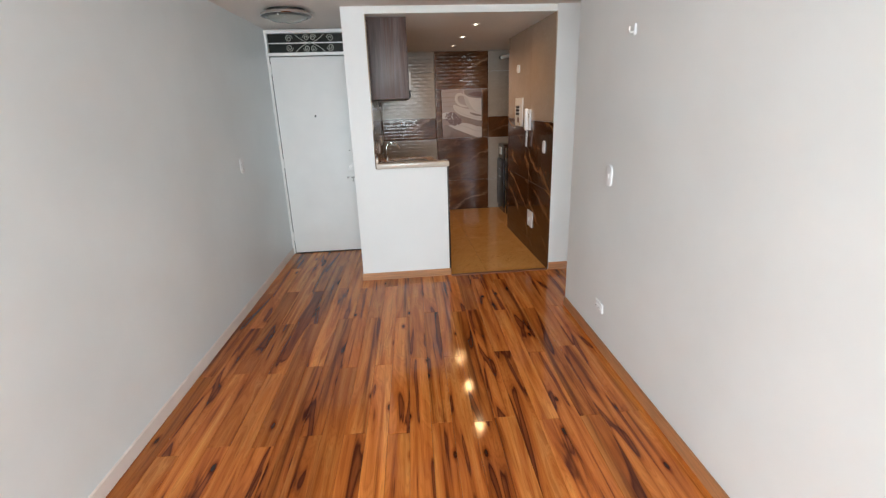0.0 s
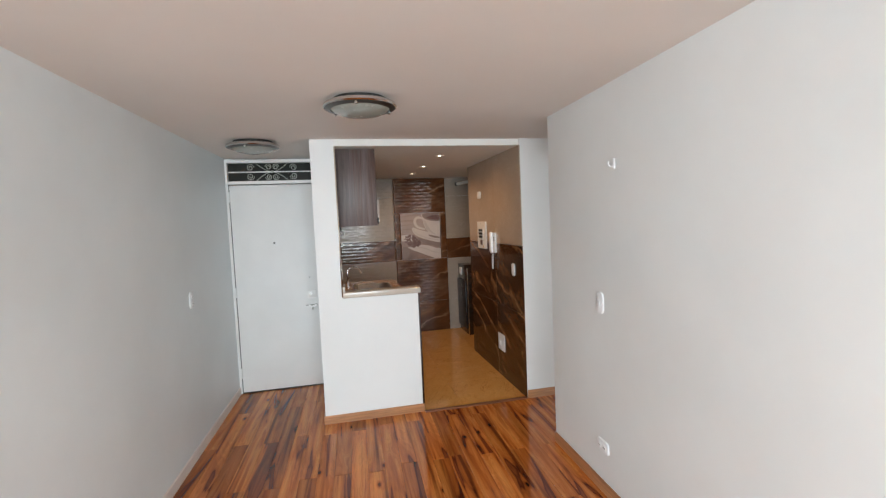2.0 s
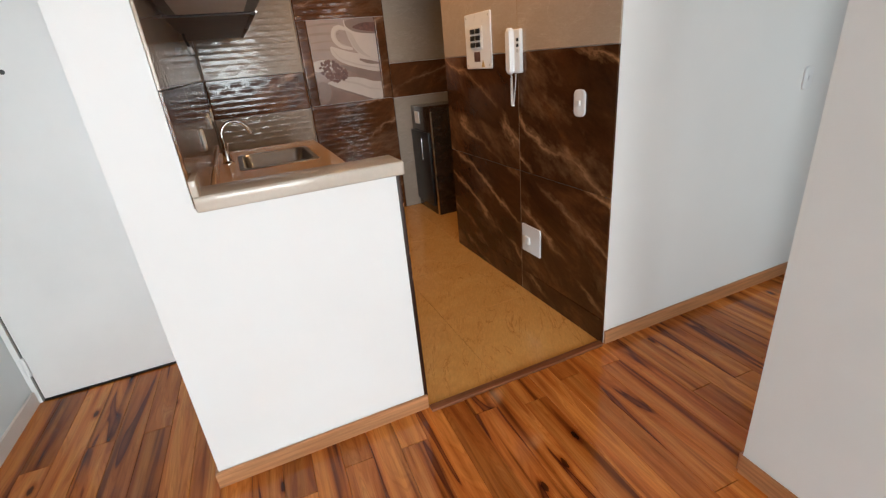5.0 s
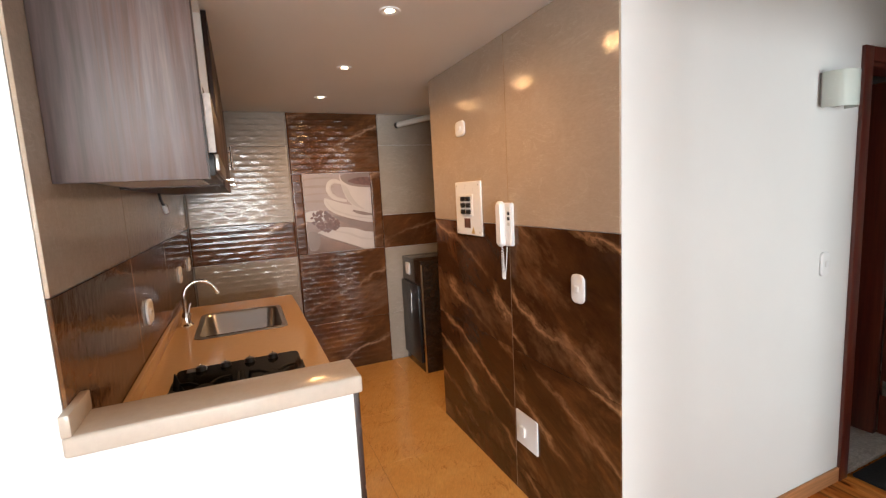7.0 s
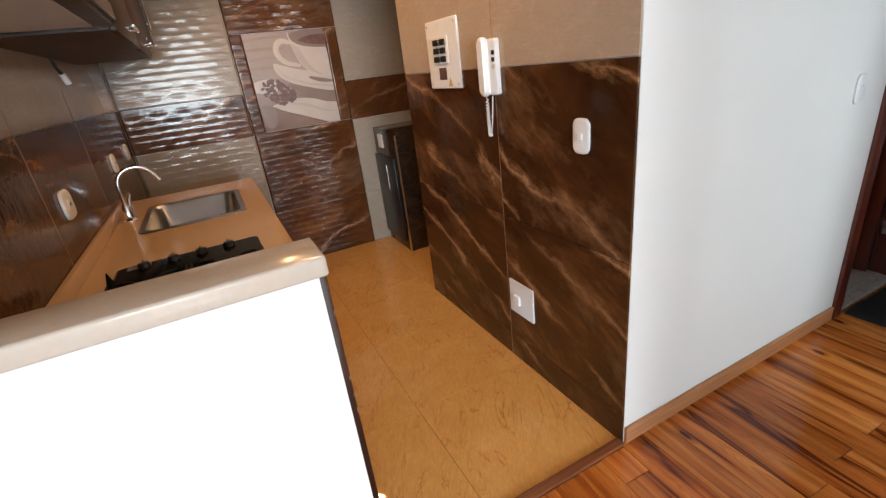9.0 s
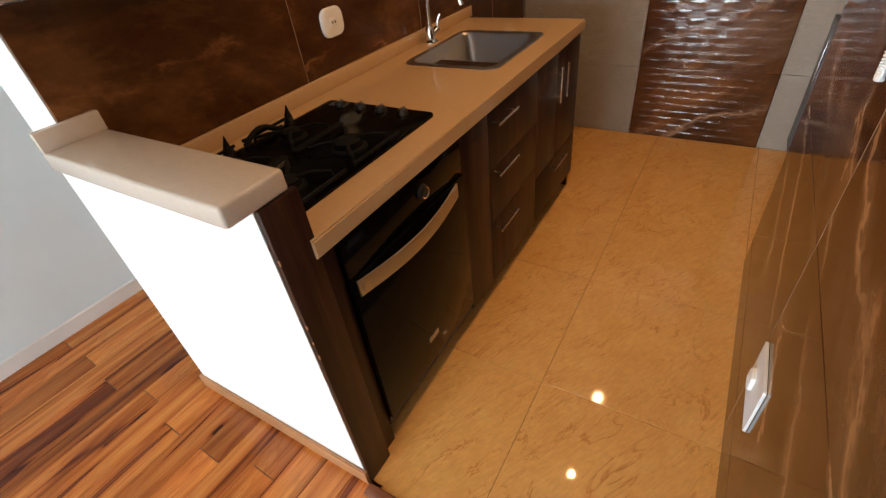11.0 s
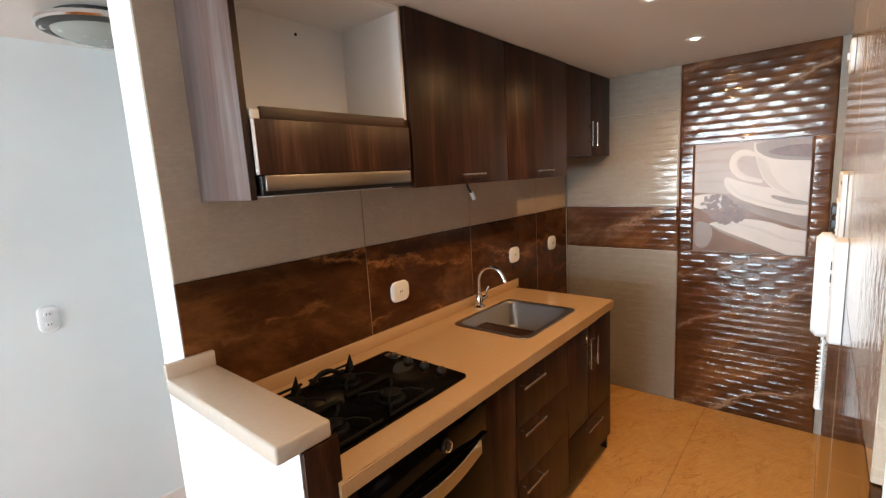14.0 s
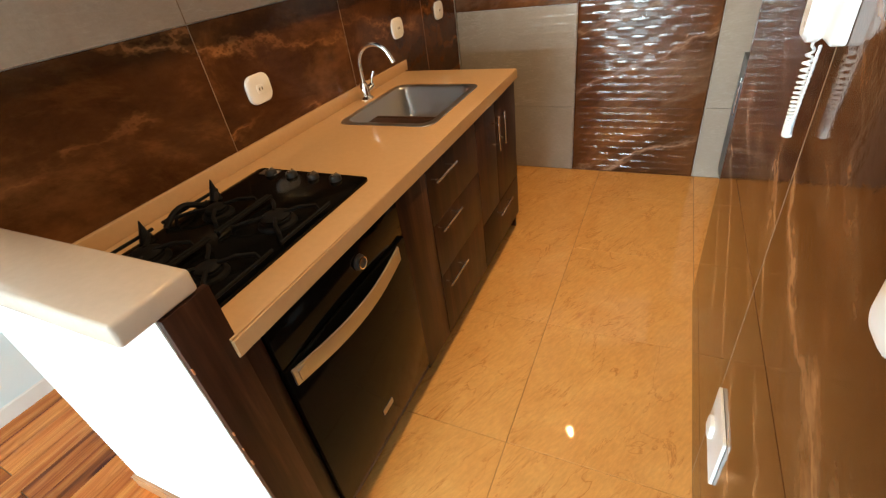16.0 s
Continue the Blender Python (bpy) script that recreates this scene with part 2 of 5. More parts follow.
PAINT_WHITE = plain("white_wall_paint", (0.77, 0.775, 0.77), 0.55, vary=0.025, scale=1.6, grain=0.10)
PAINT_GREY = plain("pale_grey_wall_paint", (0.75, 0.795, 0.805), 0.42, vary=0.045, scale=1.4, grain=0.12)
PAINT_OFF = plain("off_white_wall_paint", (0.775, 0.80, 0.80), 0.45, vary=0.04, scale=1.4, grain=0.16)
PAINT_CEIL = plain("ceiling_paint", (0.765, 0.77, 0.745), 0.7, vary=0.02, scale=2.0, grain=0.12)
PAINT_CEIL_LIVING = plain("aged_ceiling_paint", (0.73, 0.695, 0.655), 0.75, vary=0.03, scale=1.2, grain=0.12)
DOOR_WHITE = plain("white_enamel", (0.85, 0.85, 0.84), 0.48, vary=0.03, scale=3.0, grain=0.03)
PLASTIC = plain("white_plastic", (0.80, 0.81, 0.82), 0.30, vary=0.02)
PLASTIC_GREY = plain("grey_plastic", (0.55, 0.54, 0.52), 0.35)
BLACK_PLASTIC = plain("black_plastic", (0.012, 0.012, 0.013), 0.35)
BLACK_GLASS = plain("black_glass", (0.003, 0.003, 0.003), 0.09, vary=0.2)
IRON = plain("cast_iron", (0.006, 0.006, 0.007), 0.62, vary=0.3, scale=40, grain=0.2)
CHROME = brushed("chrome", (0.82, 0.82, 0.82), 0.12, 0.04)
SINK_STEEL = brushed("sink_steel", (0.37, 0.37, 0.375), 0.32, 0.06)
STEEL = brushed("brushed_steel", (0.46, 0.455, 0.44), 0.32)
HOOD_STEEL = brushed("hood_steel", (0.30, 0.27, 0.24), 0.30)
LAMINATE = laminate()
SKIRT = wood("skirting_wood", [(0.2, (0.36, 0.15, 0.065)), (0.5, (0.47, 0.22, 0.10)), (0.8, (0.55, 0.28, 0.14))], 0, 0.3, 0.2, 0.7)
SKIRT_Y = wood("skirting_wood_lengthwise", [(0.2, (0.36, 0.15, 0.065)), (0.5, (0.47, 0.22, 0.10)), (0.8, (0.55, 0.28, 0.14))], 1, 0.3, 0.2, 0.7)
SKIRT_PALE = plain("pale_skirting", (0.76, 0.69, 0.64), 0.35, vary=0.06)
THRESHOLD = wood("threshold_wood", [(0.2, (0.12, 0.035, 0.015)), (0.6, (0.25, 0.085, 0.035))], 0, 0.3, 0.3)
WALNUT = wood("dark_walnut_laminate", [(0.28, (0.009, 0.003, 0.0015)), (0.45, (0.023, 0.008, 0.004)), (0.58, (0.048, 0.018, 0.009)),
                                      (0.78, (0.12, 0.058, 0.036))], 2, 0.40, 0.0, 0.8)
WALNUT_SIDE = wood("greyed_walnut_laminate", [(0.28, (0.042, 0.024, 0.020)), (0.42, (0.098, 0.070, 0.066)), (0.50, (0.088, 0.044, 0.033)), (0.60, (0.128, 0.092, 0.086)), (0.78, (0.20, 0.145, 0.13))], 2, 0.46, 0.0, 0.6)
WALNUT_H = wood("dark_walnut_crosswise", [(0.25, (0.020, 0.009, 0.006)), (0.5, (0.05, 0.023, 0.014)), (0.75, (0.10, 0.05, 0.032))], 1, 0.48, 0.0, 0.8)
MAHOGANY = wood("mahogany", [(0.25, (0.075, 0.012, 0.008)), (0.5, (0.125, 0.022, 0.013)), (0.8, (0.19, 0.045, 0.025))], 2, 0.28, 0.4, 0.6)
EMPERADOR = ((0.025, 0.010, 0.004), (0.071, 0.027, 0.010), (0.20, 0.083, 0.028))
BROWN_TILE = veined("brown_marble_tile", tuple(tuple(1.1 * c for c in e) for e in EMPERADOR), (0.46, 0.25, 0.12), (-25, 0, 0), 0.07, 1.3, 0.014, 0.34, 0.06, 1.0, (1.0, 0.40, 1.5), 0.22, True)
BROWN_TILE_L = veined("brown_marble_tile_level", EMPERADOR, (0.32, 0.14, 0.05), (8, 0, 0), 0.09, 1.2, 0.010, 0.30, 0.06, 1.3, (1.0, 0.55, 1.5), 0.6, True)
BROWN_TILE_W = veined("brown_marble_tile_relief", tuple(tuple(1.5 * c for c in e) for e in EMPERADOR), (0.40, 0.24, 0.15), (0, 20, 0), 0.11, 1.1, 0.012, 0.30, 0.06, 1.1, (0.45, 1.0, 1.5), 0.10, True)
CREAM_TILE = veined("cream_tile", ((0.410, 0.325, 0.250), (0.440, 0.352, 0.274), (0.470, 0.380, 0.298)), (0.50, 0.41, 0.325), (0, 0, 0), 0.06, 1.6, 0.02, 0.3, 0.03, 1.6, (1.0, 1.0, 3.4), 0.5)
CREAM_TILE_W = veined("cream_tile_relief", ((0.30, 0.258, 0.22), (0.328, 0.287, 0.246), (0.356, 0.315, 0.27)), (0.39, 0.35, 0.30), (0, 0, 0), 0.10, 1.6, 0.02, 0.3, 0.03)
FLOOR_TILE = veined("beige_marble_floor_tile", ((0.68, 0.345, 0.100), (0.74, 0.400, 0.125), (0.79, 0.46, 0.165)), (0.52, 0.22, 0.06), (0, 0, -62), 0.022, 1.7, 0.012, 0.5, 0.05, 1.4, (0.6, 2.2, 1.0))
LEDGE_STONE = plain("cream_ledge_stone", (0.52, 0.455, 0.385), 0.15, vary=0.03, scale=60)
STONE_TOP = plain("cream_worktop_stone", (0.51, 0.335, 0.178), 0.13, vary=0.03, scale=60, coat=0.2)
GROUT = plain("grout", (0.20, 0.12, 0.07), 0.8, vary=0.1, scale=30)
GROUT_PALE = plain("pale_tile_grout", (0.28, 0.175, 0.095), 0.7, vary=0.2, scale=30)
GROUT_TAN = plain("tan_grout", (0.34, 0.18, 0.075), 0.8, vary=0.1, scale=30)
MAT_BLACK = plain("black_mat_fibre", (0.018, 0.018, 0.02), 0.95, vary=0.4, scale=120, grain=1.0)
MARBLE_SILL = veined("pale_marble", ((0.62, 0.58, 0.53), (0.70, 0.67, 0.62), (0.76, 0.73, 0.69)), (0.45, 0.41, 0.37), (0, 0, 30), 0.15, 2.0)
DARK_STONE = veined("dark_brown_stone", ((0.012, 0.007, 0.005), (0.024, 0.014, 0.010), (0.05, 0.028, 0.018)), (0.10, 0.06, 0.04), (-20, 0, 0), 0.12, 1.5, 0.010, 0.3)
LAMP_DARK = plain("dark_grey_metal", (0.045, 0.042, 0.038), 0.35, 0.5)
RIM_STEEL = brushed("polished_rim_steel", (0.66, 0.65, 0.64), 0.18, 0.05)
OPAL = plain("opal_glass", (0.29, 0.305, 0.275), 0.25, vary=0.02, coat=0.3)
SCONCE_GLASS = plain("frosted_green_glass", (0.60, 0.66, 0.62), 0.25, vary=0.02, coat=0.3)
SCROLL_PAINT = plain("worn_grille_paint", (0.40, 0.42, 0.38), 0.45, vary=0.15, scale=30)
FROST_DARK = plain("dark_transom_glass", (0.018, 0.020, 0.018), 0.10, vary=0.15, scale=3)
GLOW_SPOT = glowing("spot_glow", (1.0, 0.86, 0.62), 22.0)
CLEAR = glass("window_glass", (1, 1, 1), 0.0)
WHITE_MEL = plain("white_melamine", (0.74, 0.73, 0.72), 0.35, vary=0.02)
RAW_EDGE = plain("raw_chipboard_edge", (0.45, 0.39, 0.35), 0.6, vary=0.15, scale=60)
PRINT_GROUND = plain("print_ground", (0.27, 0.19, 0.165), 0.35, vary=0.22, scale=4)
PRINT_WHITE = plain("print_white", (0.53, 0.48, 0.455), 0.35, vary=0.05, scale=8)
PRINT_TINT = plain("print_tint", (0.33, 0.270, 0.250), 0.35, vary=0.08, scale=8)
PRINT_SHADE = plain("print_shade", (0.22, 0.162, 0.142), 0.35, vary=0.10, scale=8)
PRINT_PALE = plain("print_pale", (0.46, 0.41, 0.385), 0.35, vary=0.06, scale=8)
PRINT_MID = plain("print_mid", (0.28, 0.220, 0.20), 0.35, vary=0.12, scale=6)
PRINT_BROWN = plain("print_brown", (0.13, 0.062, 0.050), 0.35, vary=0.35, scale=30)
for dull, level in ((BLACK_GLASS, 0.09), (IRON, 0.12), (BROWN_TILE, 0.32), (BROWN_TILE_L, 0.30), (BROWN_TILE_W, 0.36), (CREAM_TILE_W, 0.30), (CREAM_TILE, 0.24), (WALNUT, 0.28), (PRINT_GROUND, 0.4), (PRINT_WHITE, 0.4), (PRINT_SHADE, 0.4), (PRINT_TINT, 0.4), (PRINT_PALE, 0.4), (PRINT_MID, 0.4), (PRINT_BROWN, 0.4)):
    dull.node_tree.nodes["Principled BSDF"].inputs["Specular IOR Level"].default_value = level

# ---- mesh helpers ----
ORIGIN = {}


def thing(name, at, label, category, group="", kind=""):
    ob = new(name)
    ob.empty_display_size = 0.1
    ob.location = at
    ORIGIN[ob.name] = Vector(at)
    return tagged(ob, label, category, group, kind)


def link(name, bm, mat, smooth=False):
    me = bpy.data.meshes.new(name)
    bmesh.ops.recalc_face_normals(bm, faces=bm.faces)
    bm.to_mesh(me)
    bm.free()
    me.materials.append(mat)
    if smooth:
        me.shade_smooth()
        me.set_sharp_from_angle(angle=radians(35))
    return new(name, me)


def part(name, bm, mat, parent, label="", smooth=True):
    """Links a bmesh, drawn in world metres, as one mesh under a thing or part."""
    o = ORIGIN[parent.name]
    bmesh.ops.translate(bm, verts=bm.verts, vec=-o)
    ob = link(name, bm, mat, smooth)
    ob.parent = parent
    ORIGIN[ob.name] = o
    return tagged(ob, label)


def structure(name, bm, mat, label, category, smooth=False):
    ob = link(name, bm, mat, smooth)
    ORIGIN[ob.name] = Vector((0, 0, 0))
    return tagged(ob, label, category, kind="structure")


def single(name, bm, mat, at, label, category, group="", smooth=True):
    bmesh.ops.translate(bm, verts=bm.verts, vec=-Vector(at))
    ob = link(name, bm, mat, smooth)
    ob.location = at
    ORIGIN[ob.name] = Vector(at)
    return tagged(ob, label, category, group)


def box(x0, x1, y0, y1, z0, z1, bevel=0.0, bm=None, seg=2):
    bm = bm or bmesh.new()
    m = Matrix.LocRotScale(((x0 + x1) / 2, (y0 + y1) / 2, (z0 + z1) / 2), None, (x1 - x0, y1 - y0, z1 - z0))
    made = bmesh.ops.create_cube(bm, size=1, matrix=m)["verts"]
    if bevel:
        edges = list({e for v in made for e in v.link_edges})
        bmesh.ops.bevel(bm, geom=edges, offset=bevel, segments=seg, profile=0.5, affect="EDGES")
    return bm


def prism(corners, z0, z1, bm=None):
    """An upright block on a four-cornered plan."""
    bm = bm or bmesh.new()
    lo, hi = [bm.verts.new((x, y, z0)) for x, y in corners], [bm.verts.new((x, y, z1)) for x, y in corners]
    bm.faces.new(lo[::-1])
    bm.faces.new(hi)
    n = len(corners)
    for i in range(n):
        bm.faces.new((lo[i], lo[(i + 1) % n], hi[(i + 1) % n], hi[i]))
    return bm


def cyl(p, q, r, seg=20, bm=None, r2=None):
    bm = bm or bmesh.new()
    p, q = Vector(p), Vector(q)
    m = Matrix.Translation((p + q) / 2) @ (q - p).to_track_quat("Z", "Y").to_matrix().to_4x4()
    bmesh.ops.create_cone(bm, cap_ends=True, segments=seg, radius1=r, radius2=r if r2 is None else r2, depth=(q - p).length, matrix=m)
    return bm


def tube(points, r, seg=10, bm=None):
    bm = bm or bmesh.new()
    pts = [Vector(p) for p in points]
    rings, side = [], None
    for i, p in enumerate(pts):
        d = (pts[min(i + 1, len(pts) - 1)] - pts[max(i - 1, 0)]).normalized()
        if side is None:
            side = d.orthogonal().normalized()
        side = (side - d * side.dot(d)).normalized()
        up = d.cross(side)
        rings.append([bm.verts.new(p + r * (math.cos(a) * side + math.sin(a) * up)) for a in [2 * math.pi * k / seg for k in range(seg)]])
    for a, b in zip(rings, rings[1:]):
        for k in range(seg):
            bm.faces.new((a[k], a[(k + 1) % seg], b[(k + 1) % seg], b[k]))
    bm.faces.new(rings[0][::-1])
    bm.faces.new(rings[-1])
    return bm


def lathe(profile, m, seg=40, bm=None):
    """Turns (radius, height) pairs about m's z axis."""
    bm = bm or bmesh.new()
    rings = []
    for r, z in profile:
        if r < 1e-6:
            rings.append([bm.verts.new(m @ Vector((0, 0, z)))])
        else:
            rings.append([bm.verts.new(m @ Vector((r * math.cos(a), r * math.sin(a), z))) for a in [2 * math.pi * k / seg for k in range(seg)]])
    for a, b in zip(rings, rings[1:]):
        for k in range(seg):
            quad = [a[k % len(a)], a[(k + 1) % len(a)], b[(k + 1) % len(b)], b[k % len(b)]]
            quad = list(dict.fromkeys(quad))
            if len(quad) > 2:
                bm.faces.new(quad)
    return bm


def rounded(w, h, r, n=5):
    """Outline of a rectangle with round corners."""
    out = []
    for cx, cy, a0 in ((w / 2 - r, h / 2 - r, 0), (-w / 2 + r, h / 2 - r, 90), (-w / 2 + r, -h / 2 + r, 180), (w / 2 - r, -h / 2 + r, 270)):
        out += [(cx + r * math.cos(radians(a0 + 90 * k / n)), cy + r * math.sin(radians(a0 + 90 * k / n))) for k in range(n + 1)]
    return out


def loft(outlines, m, caps=(True, True), bm=None):
    """Joins outlines, each a list of points and a height, into one skin."""
    bm = bm or bmesh.new()
    rings = [[bm.verts.new(m @ Vector((x, y, z))) for x, y in pts] for pts, z in outlines]
    for a, b in zip(rings, rings[1:]):
        for k in range(len(a)):
            bm.faces.new((a[k], a[(k + 1) % len(a)], b[(k + 1) % len(b)], b[k]))
    if caps[0]:
        bm.faces.new(rings[0][::-1])
    if caps[1]:
        bm.faces.new(rings[-1])
    return bm


def plate(w, h, t, r, m, ease=0.004, bm=None):
    """A plate with round corners and an eased front edge, on m's xy plane."""
    r2 = max(0.001, r - ease)
    return loft([(rounded(w, h, r), 0), (rounded(w, h, r), t - ease * 0.7), (rounded(w - ease * 2, h - ease * 2, r2), t)], m, bm=bm)


def facing(at, normal):
    """A frame whose z looks out of an upright wall: x along it, y up."""
    n = Vector(normal).normalized()
    x = Vector((0, 0, 1)).cross(n)
    m = Matrix((x, Vector((0, 0, 1)), n)).transposed().to_4x4()
    return Matrix.Translation(at) @ m


EAST, WEST, SOUTH = (1, 0, 0), (-1, 0, 0), (0, -1, 0)

# ---- structure ----
T = 0.12
XL0, XL1 = x_left(Y_WIDE), x_left(5.6)
structure("wall_left", prism([(XL0, Y_WIDE), (XL0 - T, Y_WIDE), (XL1 - T, 5.6), (XL1, 5.6)], 0, Z_LIVING), PAINT_GREY,
          "pale grey-blue painted living room wall", "wall")
XR0, XR1 = x_right(Y_WIDE), x_right(Y_CORNER)
structure("wall_right", prism([(XR0, Y_WIDE), (XR1, Y_CORNER), (XR1 + T, Y_CORNER), (XR0 + T, Y_WIDE)], 0, Z_LIVING), PAINT_OFF,
          "off-white painted living room wall ending at the corridor", "wall")
# the doorway and the room behind it are unseen, added to carry corridor light
bm = box(XR1 + T, 1.95, Y_CORNER - T, Y_CORNER, 0, Z_LIVING)
box(2.95, X_EAST, Y_CORNER - T, Y_CORNER, 0, Z_LIVING, bm=bm)
box(1.95, 2.95, Y_CORNER - T, Y_CORNER, 2.08, Z_LIVING, bm=bm)
structure("wall_corridor_south", bm, PAINT_OFF, "off-white painted corridor wall, with an unseen doorway added to let light in", "wall")
bm = box(XR1 + T, 2.15, 0.40, 0.55, 0, Z_LIVING)
box(3.65, X_EAST + T, 0.40, 0.55, 0, Z_LIVING, bm=bm)
box(2.15, 3.65, 0.40, 0.55, 0, 0.80, bm=bm)
box(2.15, 3.65, 0.40, 0.55, 2.1, Z_LIVING, bm=bm)
structure("wall_bedroom_south", bm, PAINT_WHITE, "plain white wall of the unseen room added to light the corridor", "wall")
structure("wall_bedroom_east", box(X_EAST, X_EAST + T, 0.55, Y_CORNER - T, 0, Z_LIVING), PAINT_WHITE, "plain white wall of the unseen room added to light the corridor", "wall")
# wall with the living room's window
bm = box(-X_WIDE - T, WIN_X - WN, Y_SOUTH - 0.16, Y_SOUTH, 0, Z_LIVING)
box(WIN_X + WN, X_WIDE + T, Y_SOUTH - 0.16, Y_SOUTH, 0, Z_LIVING, bm=bm)
box(WIN_X - WN, WIN_X + WN, Y_SOUTH - 0.16, Y_SOUTH, 0, 0.65, bm=bm)
box(WIN_X - WN, WIN_X + WN, Y_SOUTH - 0.16, Y_SOUTH, 2.2, Z_LIVING, bm=bm)
structure("wall_south", bm, PAINT_WHITE, "white wall with the living room window", "wall")
bm = box(-X_WIDE - T, -X_WIDE, Y_SOUTH, Y_WIDE, 0, Z_LIVING)
box(-X_WIDE - T, XL0 - T, Y_WIDE, Y_WIDE + T, 0, Z_LIVING, bm=bm)
structure("wall_living_west", bm, PAINT_GREY, "plain grey wall of the wider living room end", "wall")
bm = box(X_WIDE, X_WIDE + T, Y_SOUTH, Y_WIDE, 0, Z_LIVING)
box(XR0 + T, X_WIDE + T, Y_WIDE, Y_WIDE + T, 0, Z_LIVING, bm=bm)
structure("wall_living_east", bm, PAINT_OFF, "plain off-white wall of the wider living room end", "wall")
bm = box(X_EAST, X_EAST + T, Y_CORNER - T, Y_RETURN + T, 0, Z_LIVING)
structure("wall_corridor_end", bm, PAINT_WHITE, "white wall closing the corridor", "wall")


def window(name, x0, x1, y0, y1, z0, z1, label):
    """An aluminium window with a middle post, on either axis."""
    w = thing(name, ((x0 + x1) / 2, (y0 + y1) / 2, z0), label, "window", kind="structure")
    alongx = (x1 - x0) > (y1 - y0)
    f = 0.05
    bm = bmesh.new()
    box(x0, x1, y0, y1, z0, z0 + f, bm=bm)
    box(x0, x1, y0, y1, z1 - f, z1, bm=bm)
    for k in (0.0, 0.5, 1.0):
        if alongx:
            c = x0 + f / 2 + k * (x1 - x0 - f)
            box(c - f / 2, c + f / 2, y0, y1, z0 + f, z1 - f, bm=bm)
        else:
            c = y0 + f / 2 + k * (y1 - y0 - f)
            box(x0, x1, c - f / 2, c + f / 2, z0 + f, z1 - f, bm=bm)
    part("window_frame", bm, STEEL, w)
    for k in (0, 1):
        if alongx:
            a, b = (x0 + f, (x0 + x1) / 2 - f / 2) if k == 0 else ((x0 + x1) / 2 + f / 2, x1 - f)
            pane = part("pane", box(a, b, (y0 + y1) / 2 - 0.003, (y0 + y1) / 2 + 0.003, z0 + f, z1 - f), CLEAR, w)
        else:
            a, b = (y0 + f, (y0 + y1) / 2 - f / 2) if k == 0 else ((y0 + y1) / 2 + f / 2, y1 - f)
            pane = part("pane", box((x0 + x1) / 2 - 0.003, (x0 + x1) / 2 + 0.003, a, b, z0 + f, z1 - f), CLEAR, w)
        pane.visible_shadow = False


window("window_1", WIN_X - WN, WIN_X + WN, Y_SOUTH - 0.11, Y_SOUTH - 0.05, 0.65, 2.2, "wide aluminium living room window")
window("window_2", 2.15, 3.65, 0.45, 0.50, 0.80, 2.1, "aluminium window of the unseen room added to light the corridor")

# pillar, half wall and the wall between entrance and kitchen
PX0 = -0.275
bm = box(PX0, X_TILE_L - 0.010, Y_FRONT, 5.24, 0, Z_LIVING)
box(X_TILE_L - 0.010, 0.555, Y_FRONT, 4.285, 0, 1.056, bm=bm)
structure("wall_pillar", bm, PAINT_WHITE, "white pillar and half wall in front of the kitchen", "wall")
wall_kl = structure("wall_kitchen_left", box(PX0, X_TILE_L - 0.010, 5.24, Y_BACK + 0.01, 0, Z_LIVING), PAINT_WHITE, "kitchen wall behind the worktop, tiled", "wall")
wall_kb = structure("wall_kitchen_back", box(PX0, 2.55, Y_BACK + 0.012, Y_BACK + 0.14, 0, Z_LIVING), PAINT_WHITE, "kitchen back wall, tiled", "wall")
structure("wall_door_head", box(XL1 - T, PX0, Y_DOOR + 0.06, 5.36, 2.345, Z_LIVING), PAINT_WHITE, "strip of wall above the entrance door", "wall")
# wall beside the kitchen opening: corridor face and tiled kitchen face, with the red door's opening
DX0, DX1, DZ = 3.045, 3.705, 2.09
bm = box(X_TILE_R + 0.008, DX0, Y_RETURN, Y_RETURN + T, 0, Z_LIVING)
box(DX0, DX1, Y_RETURN, Y_RETURN + T, DZ, Z_LIVING, bm=bm)
box(DX1, X_EAST, Y_RETURN, Y_RETURN + T, 0, Z_LIVING, bm=bm)
structure("wall_corridor_north", bm, PAINT_WHITE, "white corridor wall with a wooden door", "wall")
wall_kr = structure("wall_kitchen_right", box(X_TILE_R + 0.008, X_TILE_R + 0.13, Y_RETURN + T, 5.82, 0, Z_LIVING), PAINT_WHITE, "kitchen wall with the intercom, tiled", "wall")
structure("wall_laundry_south", box(X_TILE_R + 0.13, 2.55, 5.70, 5.82, 0, Z_LIVING), PAINT_OFF, "plain wall of the laundry recess", "wall")
structure("wall_laundry_east", box(2.43, 2.55, 5.82, Y_BACK + 0.012, 0, Z_LIVING), PAINT_OFF, "plain end wall of the laundry recess", "wall")
structure("wall_bath_back", box(X_TILE_R + 0.13, X_EAST, 5.60, 5.70, 0, Z_LIVING), PAINT_OFF, "plain wall of the room behind the wooden door", "wall")
structure("wall_bath_west", box(2.70, 2.80, Y_RETURN + T, 5.60, 0, Z_LIVING), PAINT_OFF, "plain wall of the room behind the wooden door", "wall")
structure("wall_bath_east", box(X_EAST - 0.1, X_EAST, Y_RETURN + T, 5.60, 0, Z_LIVING), PAINT_OFF, "plain wall of the room behind the wooden door", "wall")
